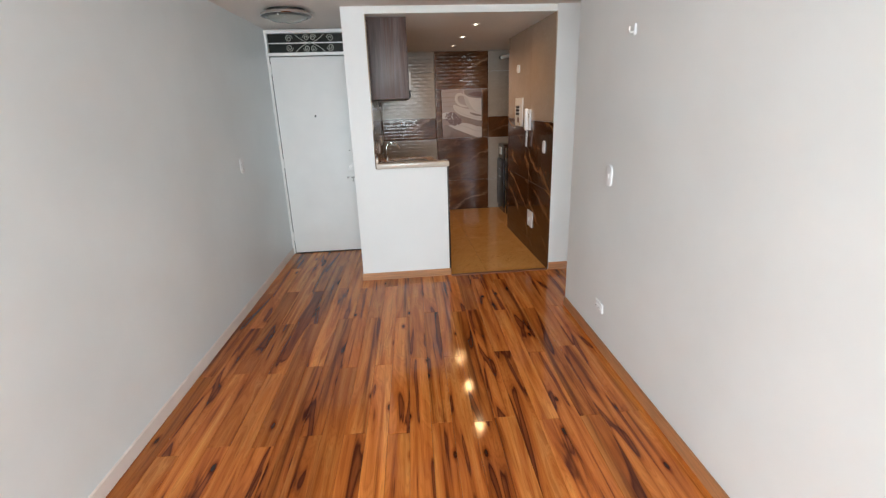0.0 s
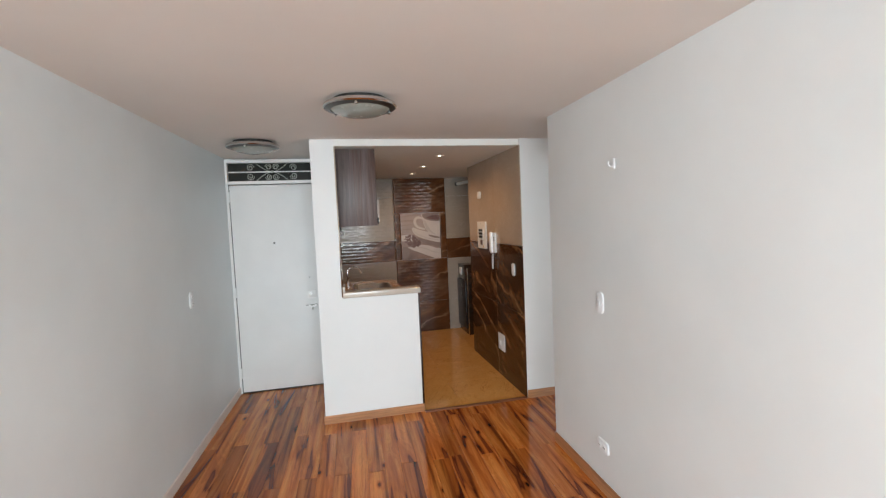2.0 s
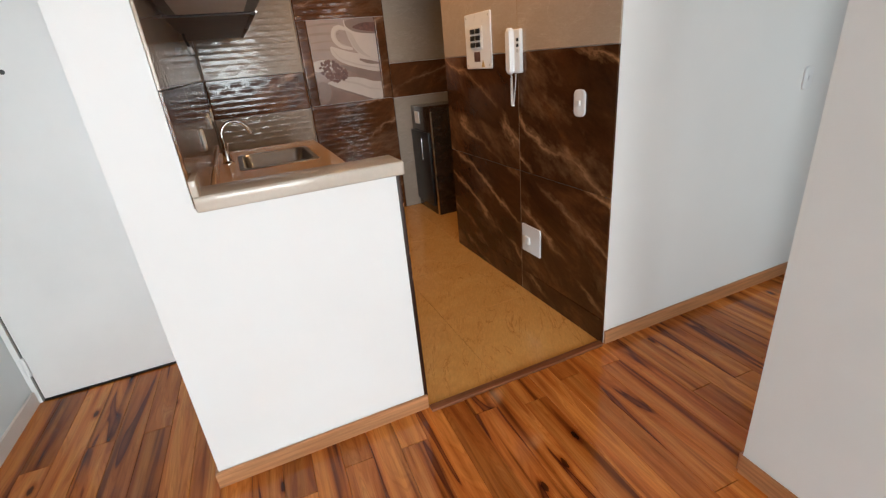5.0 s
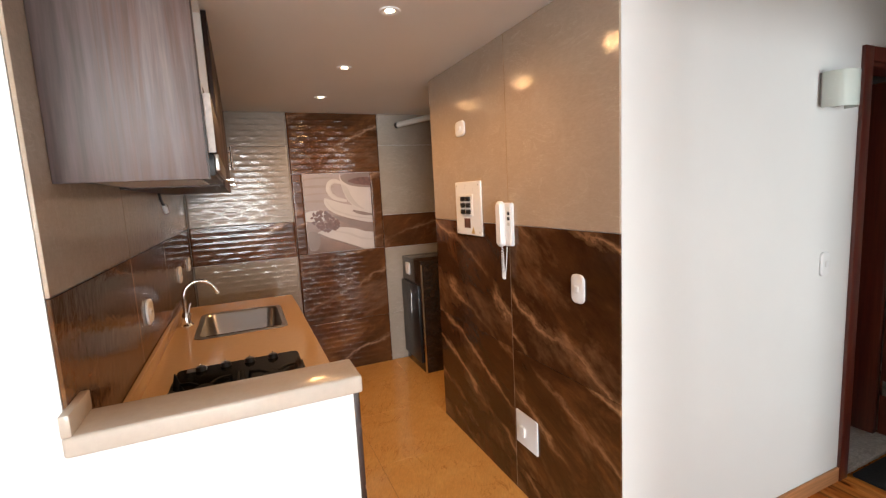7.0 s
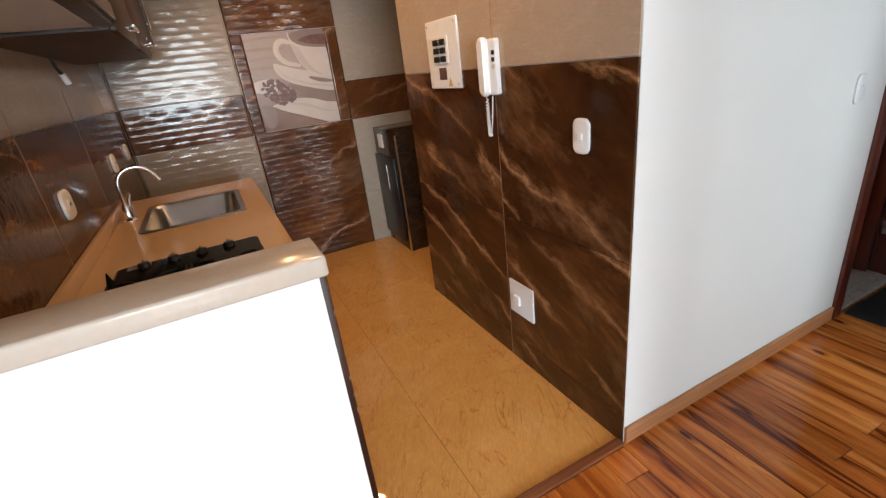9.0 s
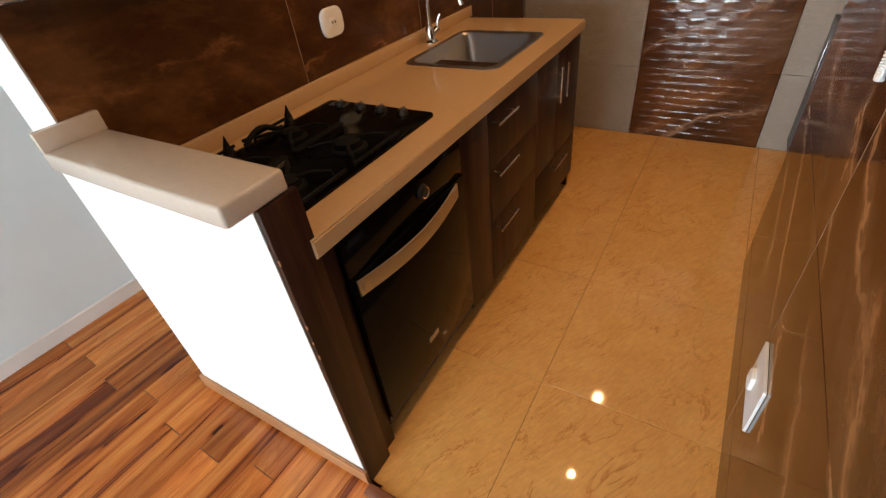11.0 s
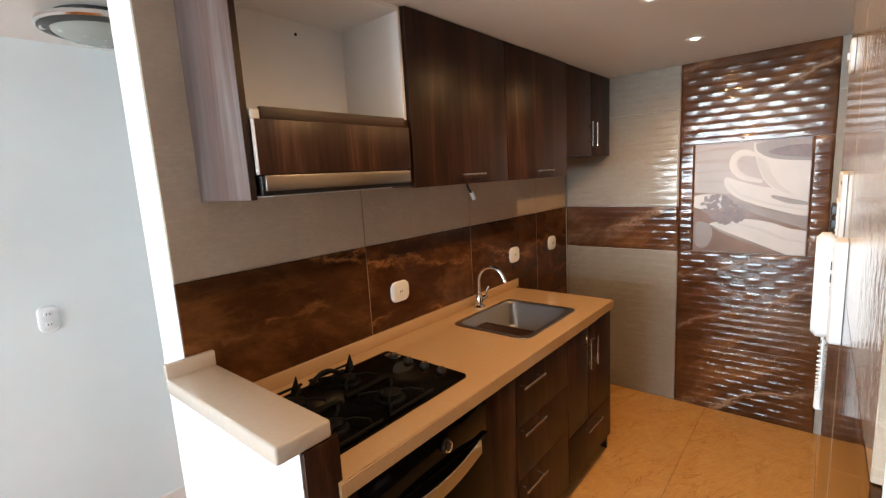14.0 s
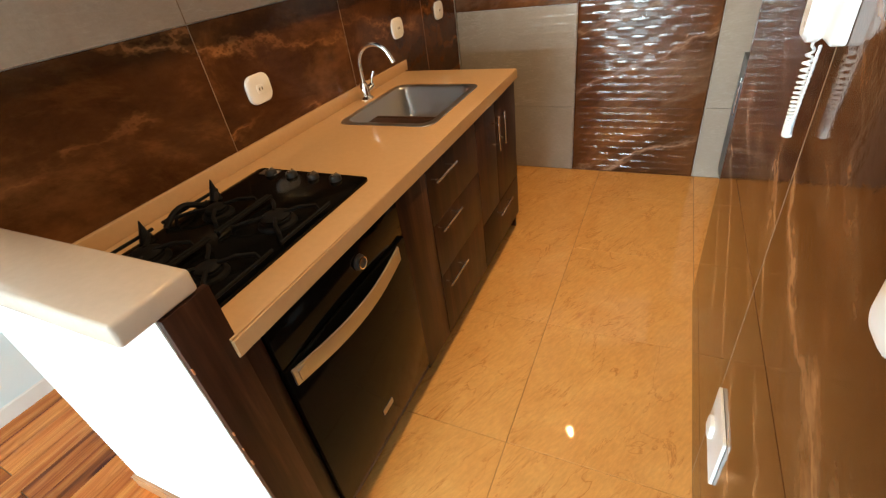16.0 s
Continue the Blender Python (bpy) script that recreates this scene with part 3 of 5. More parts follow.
# ceilings
bm = box(-X_WIDE - T, X_EAST + T, Y_SOUTH - 0.16, Y_FRONT + 0.02, Z_LIVING, Z_LIVING + 0.1)
box(-1.7, PX0, Y_FRONT + 0.02, 5.6, Z_LIVING, Z_LIVING + 0.1, bm=bm)
box(X_TILE_R + 0.13, X_EAST + T, Y_FRONT + 0.02, 7.2, Z_LIVING, Z_LIVING + 0.1, bm=bm)
structure("ceiling", bm, PAINT_CEIL_LIVING, "white painted living room ceiling", "ceiling")
bm = box(X_TILE_L - 0.01, X_TILE_R + 0.008, Y_FRONT - 0.005, Y_BACK + 0.012, Z_KITCHEN, Z_LIVING + 0.05)
box(X_TILE_R + 0.008, 2.43, 5.82, Y_BACK + 0.012, Z_KITCHEN, Z_LIVING + 0.05, bm=bm)
structure("ceiling_kitchen", bm, PAINT_CEIL, "lowered white kitchen ceiling with recessed spots", "ceiling")


def skirting(name, p, q, h, mat, normal, label, t=0.012):
    """A skirting board from p to q, standing off the wall along normal."""
    (x0, y0), (x1, y1), (nx, ny) = p, q, normal
    bm = prism([(x0, y0), (x1, y1), (x1 + nx * t, y1 + ny * t), (x0 + nx * t, y0 + ny * t)], 0, h)
    top = [e for e in bm.edges if all(abs(v.co.z - h) < 1e-6 for v in e.verts)]
    bmesh.ops.bevel(bm, geom=top, offset=0.004, segments=2, affect="EDGES")
    structure(name, bm, mat, label, "skirting")


skirting("baseboard_left", (XL0, Y_WIDE), (x_left(5.19), 5.19), 0.075, SKIRT_PALE, (1, 0), "pale skirting board along the grey wall")
skirting("baseboard_right", (XR1, Y_CORNER), (XR0, Y_WIDE), 0.075, SKIRT_Y, (-1, 0), "orange wooden skirting board")
skirting("baseboard_corner", (XR1, Y_CORNER), (X_EAST, Y_CORNER), 0.075, SKIRT, (0, 1), "orange wooden skirting board in the corridor")
skirting("baseboard_half", (PX0 - 0.012, Y_FRONT), (0.567, Y_FRONT), 0.07, SKIRT, (0, -1), "orange wooden skirting board under the half wall")
skirting("baseboard_entrance", (PX0, Y_FRONT), (PX0, 5.19), 0.07, SKIRT_Y, (-1, 0), "orange wooden skirting board by the entrance")
skirting("baseboard_return", (X_TILE_R + 0.010, Y_RETURN), (DX0 - 0.06, Y_RETURN), 0.075, SKIRT, (0, -1), "orange wooden skirting board in the corridor")
skirting("baseboard_far", (DX1 + 0.06, Y_RETURN), (X_EAST, Y_RETURN), 0.075, SKIRT, (0, -1), "orange wooden skirting board in the corridor")
structure("threshold", box(0.57, X_TILE_R, Y_RETURN - 0.015, Y_RETURN + 0.025, -0.01, 0.010, 0.004), THRESHOLD, "brown wooden threshold strip at the kitchen", "threshold")

# ---- entrance door ----
dxa, dxb = x_left(Y_DOOR) + 0.002, PX0 - 0.002
door = thing("door_1", ((dxa + dxb) / 2, Y_DOOR, 0), "white enamelled metal entrance door, closed, scuffed round the lock", "door", kind="structure")
part("leaf", box(dxa + 0.03, dxb - 0.035, Y_DOOR, Y_DOOR + 0.04, 0.012, 2.095, 0.004), DOOR_WHITE, door)
bm = box(dxa, dxa + 0.022, Y_DOOR - 0.005, Y_DOOR + 0.07, 0, 2.345)
box(dxb - 0.012, dxb, Y_DOOR + 0.005, Y_DOOR + 0.07, 0, 2.345, bm=bm)
box(dxa + 0.022, dxb - 0.012, Y_DOOR - 0.005, Y_DOOR + 0.07, 2.105, 2.135, bm=bm)
box(dxa + 0.022, dxb - 0.012, Y_DOOR - 0.005, Y_DOOR + 0.07, 2.315, 2.345, bm=bm)
part("door_frame", bm, DOOR_WHITE, door)
part("frame_gap", box(dxb - 0.034, dxb - 0.013, Y_DOOR + 0.035, Y_DOOR + 0.06, 0, 2.1), BLACK_PLASTIC, door, "dark metal strip")
part("frame_gap", box(dxa + 0.0225, dxa + 0.0295, Y_DOOR + 0.012, Y_DOOR + 0.06, 0, 2.1), BLACK_PLASTIC, door, "dark gap at the hinges")
part("bottom_seal", box(dxa + 0.03, dxb - 0.03, Y_DOOR + 0.006, Y_DOOR + 0.05, 0.001, 0.011), BLACK_PLASTIC, door, "dark rubber seal")
for hz in (0.16, 0.98, 1.93):
    part("hinge", cyl((dxa + 0.026, Y_DOOR - 0.006, hz), (dxa + 0.026, Y_DOOR - 0.006, hz + 0.10), 0.010, 12), DOOR_WHITE, door)
part("peephole", cyl((-0.72, Y_DOOR - 0.004, 1.51), (-0.72, Y_DOOR + 0.01, 1.51), 0.010, 14), BLACK_PLASTIC, door, "dark peephole")
lock = part("lock_plate", plate(0.085, 0.085, 0.006, 0.006, facing((-0.385, Y_DOOR, 0.965), SOUTH)), DOOR_WHITE, door)
part("keyhole", cyl((-0.395, Y_DOOR - 0.013, 0.97), (-0.395, Y_DOOR, 0.97), 0.013, 16), STEEL, lock, "steel key cylinder")
bolt = part("slide_bolt", cyl((-0.45, Y_DOOR - 0.012, 0.85), (-0.335, Y_DOOR - 0.012, 0.85), 0.007, 12), STEEL, door, "steel slide bolt")
part("bolt_knob", cyl((-0.385, Y_DOOR - 0.012, 0.85), (-0.385, Y_DOOR - 0.02, 0.805), 0.006, 10), STEEL, bolt)
part("bolt_bracket", box(-0.425, -0.405, Y_DOOR - 0.02, Y_DOOR, 0.838, 0.862), DOOR_WHITE, bolt)
part("bolt_bracket", box(-0.365, -0.345, Y_DOOR - 0.02, Y_DOOR, 0.838, 0.862), DOOR_WHITE, bolt)
part("drill_hole", cyl((-0.40, Y_DOOR - 0.002, 1.14), (-0.40, Y_DOOR + 0.01, 1.14), 0.005, 10), BLACK_PLASTIC, door, "small dark drilled hole")
# transom with wrought scrolls
part("transom_pane", box(dxa + 0.022, dxb - 0.012, Y_DOOR + 0.045, Y_DOOR + 0.052, 2.135, 2.315), FROST_DARK, door, "dark glass above the door")
part("grille_bar", box(dxa + 0.022, dxb - 0.012, Y_DOOR + 0.008, Y_DOOR + 0.02, 2.220, 2.230), DOOR_WHITE, door)


def scroll(cx, cz, sx, sz, r0=0.036, turns=1.6):
    pts = []
    for k in range(34):
        u = k / 33
        a = u * turns * 2 * math.pi
        r = r0 * (1 - 0.78 * u)
        pts.append((cx + sx * r * math.cos(a), Y_DOOR + 0.014, cz + sz * r * math.sin(a)))
    return tube(pts, 0.0036, 6)


mid = (dxa + dxb) / 2 + 0.01
for sx in (-1, 1):
    for sz in (-1, 1):
        part("scroll", scroll(mid + sx * 0.205, 2.225 + sz * 0.043, -sx, sz), SCROLL_PAINT, door)
        part("scroll", scroll(mid + sx * 0.034, 2.225 + sz * 0.050, sx, sz, 0.032), SCROLL_PAINT, door)
        part("arm", tube([(mid + sx * u * 0.15, Y_DOOR + 0.014, 2.225 + sz * 0.085 * u ** 1.6) for u in [k / 8 for k in range(9)]], 0.0034, 6), SCROLL_PAINT, door)
part("rosette", lathe([(0, 0), (0.014, 0.002), (0.012, 0.008), (0, 0.012)], facing((mid, Y_DOOR + 0.010, 2.225), SOUTH), 14), SCROLL_PAINT, door)
structure("wall_landing", box(XL1 - T, PX0, 5.5, 5.6, 0, Z_LIVING), PAINT_OFF, "plain wall of the landing behind the entrance door", "wall")

# ---- corridor door ----
cd = thing("door_2", (DX0, Y_RETURN, 0), "mahogany-red wooden door standing open into a side room", "door", kind="structure")
for a, b in ((DX0 - 0.06, DX0 + 0.012), (DX1 - 0.012, DX1 + 0.06)):
    part("casing", box(a, b, Y_RETURN - 0.018, Y_RETURN, 0, DZ + 0.055, 0.004), MAHOGANY, cd)
part("casing", box(DX0 + 0.012, DX1 - 0.012, Y_RETURN - 0.017, Y_RETURN, DZ - 0.012, DZ + 0.054, 0.004), MAHOGANY, cd)
part("jamb", box(DX0, DX0 + 0.03, Y_RETURN, Y_RETURN + T, 0, DZ), MAHOGANY, cd)
part("jamb", box(DX1 - 0.03, DX1, Y_RETURN, Y_RETURN + T, 0, DZ), MAHOGANY, cd)
part("door_stop", box(DX1 - 0.042, DX1 - 0.03, Y_RETURN + 0.02, Y_RETURN + 0.06, 0, DZ - 0.03), MAHOGANY, cd)
part("head_jamb", box(DX0 + 0.03, DX1 - 0.03, Y_RETURN, Y_RETURN + T, DZ - 0.03, DZ), MAHOGANY, cd)
leaf = part("leaf", box(DX1 - 0.07, DX1 - 0.032, Y_RETURN + T + 0.004, Y_RETURN + T + 0.62, 0.01, DZ - 0.035, 0.003), MAHOGANY, cd)
for hz in (0.25, 1.08, 1.80):
    part("hinge", box(DX1 - 0.034, DX1 - 0.028, Y_RETURN + T - 0.035, Y_RETURN + T + 0.003, hz, hz + 0.09, 0.001), CHROME, cd, "steel hinge")
structure("sill", box(DX0 + 0.03, DX1 - 0.03, Y_RETURN + 0.002, Y_RETURN + T + 0.03, -0.01, 0.012, 0.003), MARBLE_SILL, "pale marble sill under the wooden door", "door sill")
structure("floor_bath", box(2.80, X_EAST - 0.1, Y_RETURN + T + 0.03, 5.60, -0.05, 0.0), MARBLE_SILL, "pale tiled floor of the side room", "floor")
single("door_mat", plate(0.62, 0.40, 0.012, 0.012, pose(3.40, 3.95, 0.0)), MAT_BLACK, (3.40, 3.95, 0.0), "black fibre door mat on the wooden floor", "mat")

# ---- ceiling lights ----


def ceiling_light(x, y, label):
    z = Z_LIVING
    c = thing("ceiling_light", (x, y, z), label, "ceiling light", group="ceiling lights")
    down = Matrix.Translation((x, y, z)) @ Matrix.Rotation(math.pi, 4, "X")
    # the pan's dark colour stands in for the contact shadow above the rim
    part("pan", lathe([(0, 0.0), (0.150, 0.0), (0.150, 0.030), (0, 0.030)], down, 40), LAMP_DARK, c, "metal pan, coloured dark like the shadow above the rim")
    part("rim", lathe([(0.150, 0.026), (0.186, 0.022), (0.203, 0.030), (0.206, 0.044), (0.199, 0.050), (0.150, 0.032)], down, 56), RIM_STEEL, c, "brushed steel rim")
    part("rim_face", lathe([(0.198, 0.0505), (0.166, 0.060), (0.158, 0.052), (0.192, 0.046), (0.198, 0.0505)], down, 56), LAMP_DARK, c, "dark steel underside ring")
    part("shade", lathe([(0.166, 0.052), (0.150, 0.066), (0.115, 0.082), (0.06, 0.093), (0, 0.097)], down, 48), OPAL, c, "frosted glass bowl")
    for a in (20, 140, 260):
        px, py = x + 0.180 * math.cos(radians(a)), y + 0.180 * math.sin(radians(a))
        part("clip", lathe([(0.010, 0.0), (0.010, 0.010), (0, 0.014)], Matrix.Translation((px, py, z - 0.054)) @ Matrix.Rotation(math.pi, 4, "X"), 12), CHROME, c, "chrome clip knob")


ceiling_light(0.075, 2.99, "round steel and frosted glass ceiling light, unlit")
ceiling_light(-0.715, 4.30, "round steel and frosted glass ceiling light by the entrance, unlit")
for sx, sy in SPOTS:
    sp = thing("recessed_spot", (sx, sy, Z_KITCHEN), "small round recessed ceiling spot, lit warm white", "ceiling spot", group="kitchen spots")
    down = Matrix.Translation((sx, sy, Z_KITCHEN)) @ Matrix.Rotation(math.pi, 4, "X")
    part("trim_ring", lathe([(0.020, -0.004), (0.024, 0.002), (0.030, 0.004), (0.040, 0.005), (0.044, 0.0), (0.044, -0.004)], down, 28), PLASTIC, sp)
    part("bulb", lathe([(0.0205, -0.0005), (0.014, 0.002), (0.0, 0.003)], down, 24), GLOW_SPOT, sp, "glowing lamp face")

# ---- wall plates in the living room ----


def wall_plate(name, at, normal, label, category, w=0.072, h=0.116, kind="switch", group=""):
    m = facing(at, normal)
    p = thing(name, at, label, category, group)
    part("cover", plate(w, h, 0.010, min(w, h) * 0.34, m, 0.005), PLASTIC, p)
    if kind == "switch":
        part("button", plate(w * 0.30, h * 0.22, 0.005, 0.004, m @ pose(0, 0, 0.010), 0.002), PLASTIC, p)
    elif kind == "socket":
        for k in (-1, 1):
            o = (0, k * h * 0.2) if h > w else (k * w * 0.2, 0)
            f = part("outlet", plate(0.030, 0.026, 0.003, 0.008, m @ pose(o[0], o[1], 0.010), 0.001), PLASTIC, p)
            for s in (-1, 1):
                q = (o[0] + s * 0.006, o[1])
                part("slot", plate(0.003, 0.009, 0.001, 0.0012, m @ pose(q[0], q[1], 0.0132), 0.0003), BLACK_PLASTIC, f, "dark contact slot")
    elif kind == "single":
        f = part("outlet", plate(0.034, 0.030, 0.003, 0.008, m @ pose(0, 0, 0.010), 0.001), PLASTIC, p)
        for s in (-1, 1):
            part("slot", plate(0.004, 0.011, 0.001, 0.0012, m @ pose(s * 0.007, 0, 0.0132), 0.0003), BLACK_PLASTIC, f, "dark contact slot")
    return p


RN = (-1, SKEW, 0)
wall_plate("light_switch", (x_right(2.70), 2.70, 1.145), RN, "white plastic light switch on the off-white wall", "switch", 0.075, 0.125)
wall_plate("power_socket", (x_right(2.70), 2.70, 0.285), RN, "white plastic double socket low on the off-white wall", "socket", 0.125, 0.075, "socket")
hk = thing("wall_hook", (x_right(2.53), 2.53, 1.93), "small white wall hook with its bracket", "hook")
part("bracket", plate(0.018, 0.055, 0.010, 0.007, facing((x_right(2.53), 2.53, 1.925), RN)), PLASTIC, hk)
part("prong", tube([(x_right(2.53) - 0.008, 2.532, 1.912), (x_right(2.53) - 0.022, 2.540, 1.910), (x_right(2.53) - 0.028, 2.544, 1.924), (x_right(2.53) - 0.026, 2.543, 1.938)], 0.0035, 8), PLASTIC, hk)
wall_plate("power_socket", (x_left(4.04), 4.04, 1.15), (1, -SKEW, 0), "white plastic double socket on the grey wall", "socket", 0.075, 0.12, "socket")
wall_plate("light_switch", (2.77, Y_RETURN, 1.155), SOUTH, "white plastic light switch beside the wooden door", "switch", 0.07, 0.115)
# sconce in the corridor
sc = thing("wall_sconce", (2.755, Y_RETURN, 1.93), "wall lamp with a curved frosted glass shade, unlit", "wall lamp")
part("back_plate", plate(0.12, 0.14, 0.02, 0.006, facing((2.735, Y_RETURN, 1.935), SOUTH)), STEEL, sc)
part("arm", cyl((2.735, Y_RETURN - 0.018, 1.935), (2.735, Y_RETURN - 0.06, 1.935), 0.012, 14), STEEL, sc)
bm = bmesh.new()
cols = []
for k in range(13):
    a = radians(-86 + 172 * k / 12)
    cx, cy = 2.745 + 0.088 * math.sin(a), Y_RETURN - 0.006 - 0.095 * math.cos(a) ** 0.7
    cols.append([bm.verts.new((cx, cy + o, z)) for o, z in ((0, 1.855), (0, 2.005), (0.005, 2.005), (0.005, 1.855))])
for a, b in zip(cols, cols[1:]):
    for k in range(4):
        bm.faces.new((a[k], a[(k + 1) % 4], b[(k + 1) % 4], b[k]))
bm.faces.new(cols[0])
bm.faces.new(cols[-1][::-1])
part("shade", bm, SCONCE_GLASS, sc, "curved frosted greenish glass shade")

# ---- kitchen: ledge, worktop, units ----
led = thing("ledge", (0.25, 4.24, 1.057), "cream stone ledge capping the half wall", "ledge")
part("slab", box(X_TILE_L, 0.570, 4.134, 4.286, 1.057, 1.105, 0.008, seg=3), LEDGE_STONE, led)
part("upstand", box(X_TILE_L, X_TILE_L + 0.020, 4.135, 4.285, 1.104, 1.153, 0.003), LEDGE_STONE, led)

SX0, SX1, SY0, SY1 = 0.060, 0.470, 5.42, 5.94
WX0, WX1, WY0, WY1, WZ = X_TILE_L + 0.001, 0.582, 4.287, 6.228, 0.93


def slab_with_hole(xs, ys, z0, z1):
    bm = bmesh.new()
    top = [[bm.verts.new((x, y, z1)) for y in ys] for x in xs]
    bot = [[bm.verts.new((x, y, z0)) for y in ys] for x in xs]
    for i in range(3):
        for j in range(3):
            if (i, j) != (1, 1):
                bm.faces.new((top[i][j], top[i + 1][j], top[i + 1][j + 1], top[i][j + 1]))
                bm.faces.new((bot[i][j], bot[i][j + 1], bot[i + 1][j + 1], bot[i + 1][j]))
    for i in range(3):
        for j in (0, 3):
            bm.faces.new((top[i][j], top[i + 1][j], bot[i + 1][j], bot[i][j]))
            bm.faces.new((top[j][i], top[j][i + 1], bot[j][i + 1], bot[j][i]))
    for a, b in (((1, 1), (2, 1)), ((2, 1), (2, 2)), ((2, 2), (1, 2)), ((1, 2), (1, 1))):
        bm.faces.new((top[a[0]][a[1]], top[b[0]][b[1]], bot[b[0]][b[1]], bot[a[0]][a[1]]))
    return bm


wt = thing("worktop", (0.25, 5.26, 0.88), "cream polished stone kitchen worktop with a low upstand", "worktop")
bm = slab_with_hole([WX0, SX0, SX1, WX1], [WY0, SY0, SY1, WY1], WZ - 0.05, WZ)
rim = [e for e in bm.edges if (all(abs(v.co.x - WX1) < 1e-6 for v in e.verts) or all(abs(v.co.y - WY1) < 1e-6 for v in e.verts))
       and abs(e.verts[0].co.z - e.verts[1].co.z) < 1e-6]
bmesh.ops.bevel(bm, geom=rim, offset=0.005, segments=2, affect="EDGES")
part("slab", bm, STONE_TOP, wt)
part("upstand", box(WX0, WX0 + 0.018, WY0, WY1 + 0.03, WZ, WZ + 0.055, 0.003), STONE_TOP, wt)

# sink and tap
sk = thing("sink", ((SX0 + SX1) / 2, (SY0 + SY1) / 2, WZ), "stainless steel single-bowl sink set into the worktop", "sink")
cx, cy, sw, sh = (SX0 + SX1) / 2, (SY0 + SY1) / 2, SX1 - SX0, SY1 - SY0
o = pose(cx, cy, WZ)
bm = loft([(rounded(sw + 0.03, sh + 0.03, 0.045), 0.0005), (rounded(sw + 0.026, sh + 0.026, 0.044), 0.004), (rounded(sw - 0.02, sh - 0.02, 0.05), 0.004),
           (rounded(sw - 0.035, sh - 0.035, 0.05), -0.006), (rounded(sw - 0.06, sh - 0.06, 0.055), -0.13), (rounded(sw - 0.10, sh - 0.10, 0.05), -0.155),
           (rounded(0.09, 0.09, 0.044), -0.162)], o, (False, True))
part("bowl", bm, SINK_STEEL, sk)
part("drain", lathe([(0.040, -0.1615), (0.040, -0.158), (0.030, -0.157), (0.026, -0.160), (0, -0.160)], o, 24), CHROME, sk, "chrome drain")
fx, fy = -0.010, 5.735
tap = thing("tap", (fx, fy, WZ), "chrome gooseneck kitchen tap with a side lever", "tap")
part("base", lathe([(0.034, 0), (0.034, 0.006), (0.024, 0.016), (0.020, 0.060), (0.014, 0.075), (0, 0.075)], pose(fx, fy, WZ), 24), CHROME, tap)
pts = [(fx, fy, WZ + 0.06), (fx, fy, WZ + 0.13)]
for k in range(15):
    a = radians(180 - 150 * k / 14)
    pts.append((fx + 0.078 + 0.078 * math.cos(a), fy + 0.02 * k / 14, WZ + 0.160 + 0.078 * math.sin(a)))
end = Vector(pts[-1])
part("spout", tube(pts, 0.0100, 12), CHROME, tap)
part("nozzle", cyl(end, end + Vector((0.022, 0.002, -0.042)), 0.0115, 16), CHROME, tap)
lever = part("lever_body", cyl((fx, fy + 0.012, WZ + 0.034), (fx + 0.006, fy + 0.060, WZ + 0.048), 0.015, 16), CHROME, tap)
part("lever", tube([(fx + 0.006, fy + 0.055, WZ + 0.050), (fx + 0.010, fy + 0.062, WZ + 0.085), (fx + 0.020, fy + 0.070, WZ + 0.110)], 0.006, 8), CHROME, lever)

# gas hob
HX0, HX1, HY0, HY1 = 0.030, 0.480, 4.318, 4.966
hob = thing("gas_hob", ((HX0 + HX1) / 2, (HY0 + HY1) / 2, WZ), "black glass four-burner gas hob with cast iron grates", "hob")
hz = WZ + 0.009
part("glass_plate", plate(HX1 - HX0, HY1 - HY0, 0.009, 0.022, pose((HX0 + HX1) / 2, (HY0 + HY1) / 2, WZ), 0.003), BLACK_GLASS, hob)
for bx, by, br in ((0.145, 4.43, 0.046), (0.37, 4.43, 0.034), (0.145, 4.665, 0.034), (0.37, 4.665, 0.042)):
    burner = part("burner", lathe([(br + 0.012, 0), (br + 0.010, 0.006), (br, 0.010), (br, 0.018), (0, 0.018)], pose(bx, by, hz), 28), IRON, hob)
    part("burner_cap", lathe([(br - 0.004, 0.018), (br - 0.003, 0.024), (br - 0.010, 0.028), (0, 0.029)], pose(bx, by, hz), 28), IRON, burner)
for bx, by in ((0.145, 4.43), (0.37, 4.43), (0.145, 4.665), (0.37, 4.665)):
    bm = bmesh.new()
    gz = hz + 0.022
    for k in range(4):
        a = radians(45 + 90 * k)
        dx, dy = math.cos(a), math.sin(a)
        tube([(bx + dx * 0.118, by + dy * 0.112, hz), (bx + dx * 0.112, by + dy * 0.105, gz), (bx + dx * 0.065, by + dy * 0.070, gz + 0.006), (bx + dx * 0.024, by + dy * 0.024, gz + 0.004)], 0.006, 6, bm)
    for sx in (-1, 1):
        tube([(bx + sx * 0.106, by - 0.102, gz - 0.004), (bx + sx * 0.106, by + 0.102, gz - 0.004)], 0.005, 6, bm)
    part("grate", bm, IRON, hob, "black cast iron pan grate")
for hx, hy in ((0.055, 4.50), (0.055, 4.745)):
    part("grate_horn", cyl((hx, hy - 0.006, hz), (hx - 0.004, hy + 0.004, hz + 0.062), 0.020, 10, None, 0.0015), IRON, hob, "pointed iron horn")
part("back_rest", tube([(0.05, 4.56 + 0.15 * u, hz + 0.004 + 0.030 * math.sin(math.pi * min(1, u * 1.15))) for u in [k / 10 for k in range(11)]], 0.009, 8), IRON, hob, "arched iron back bar")
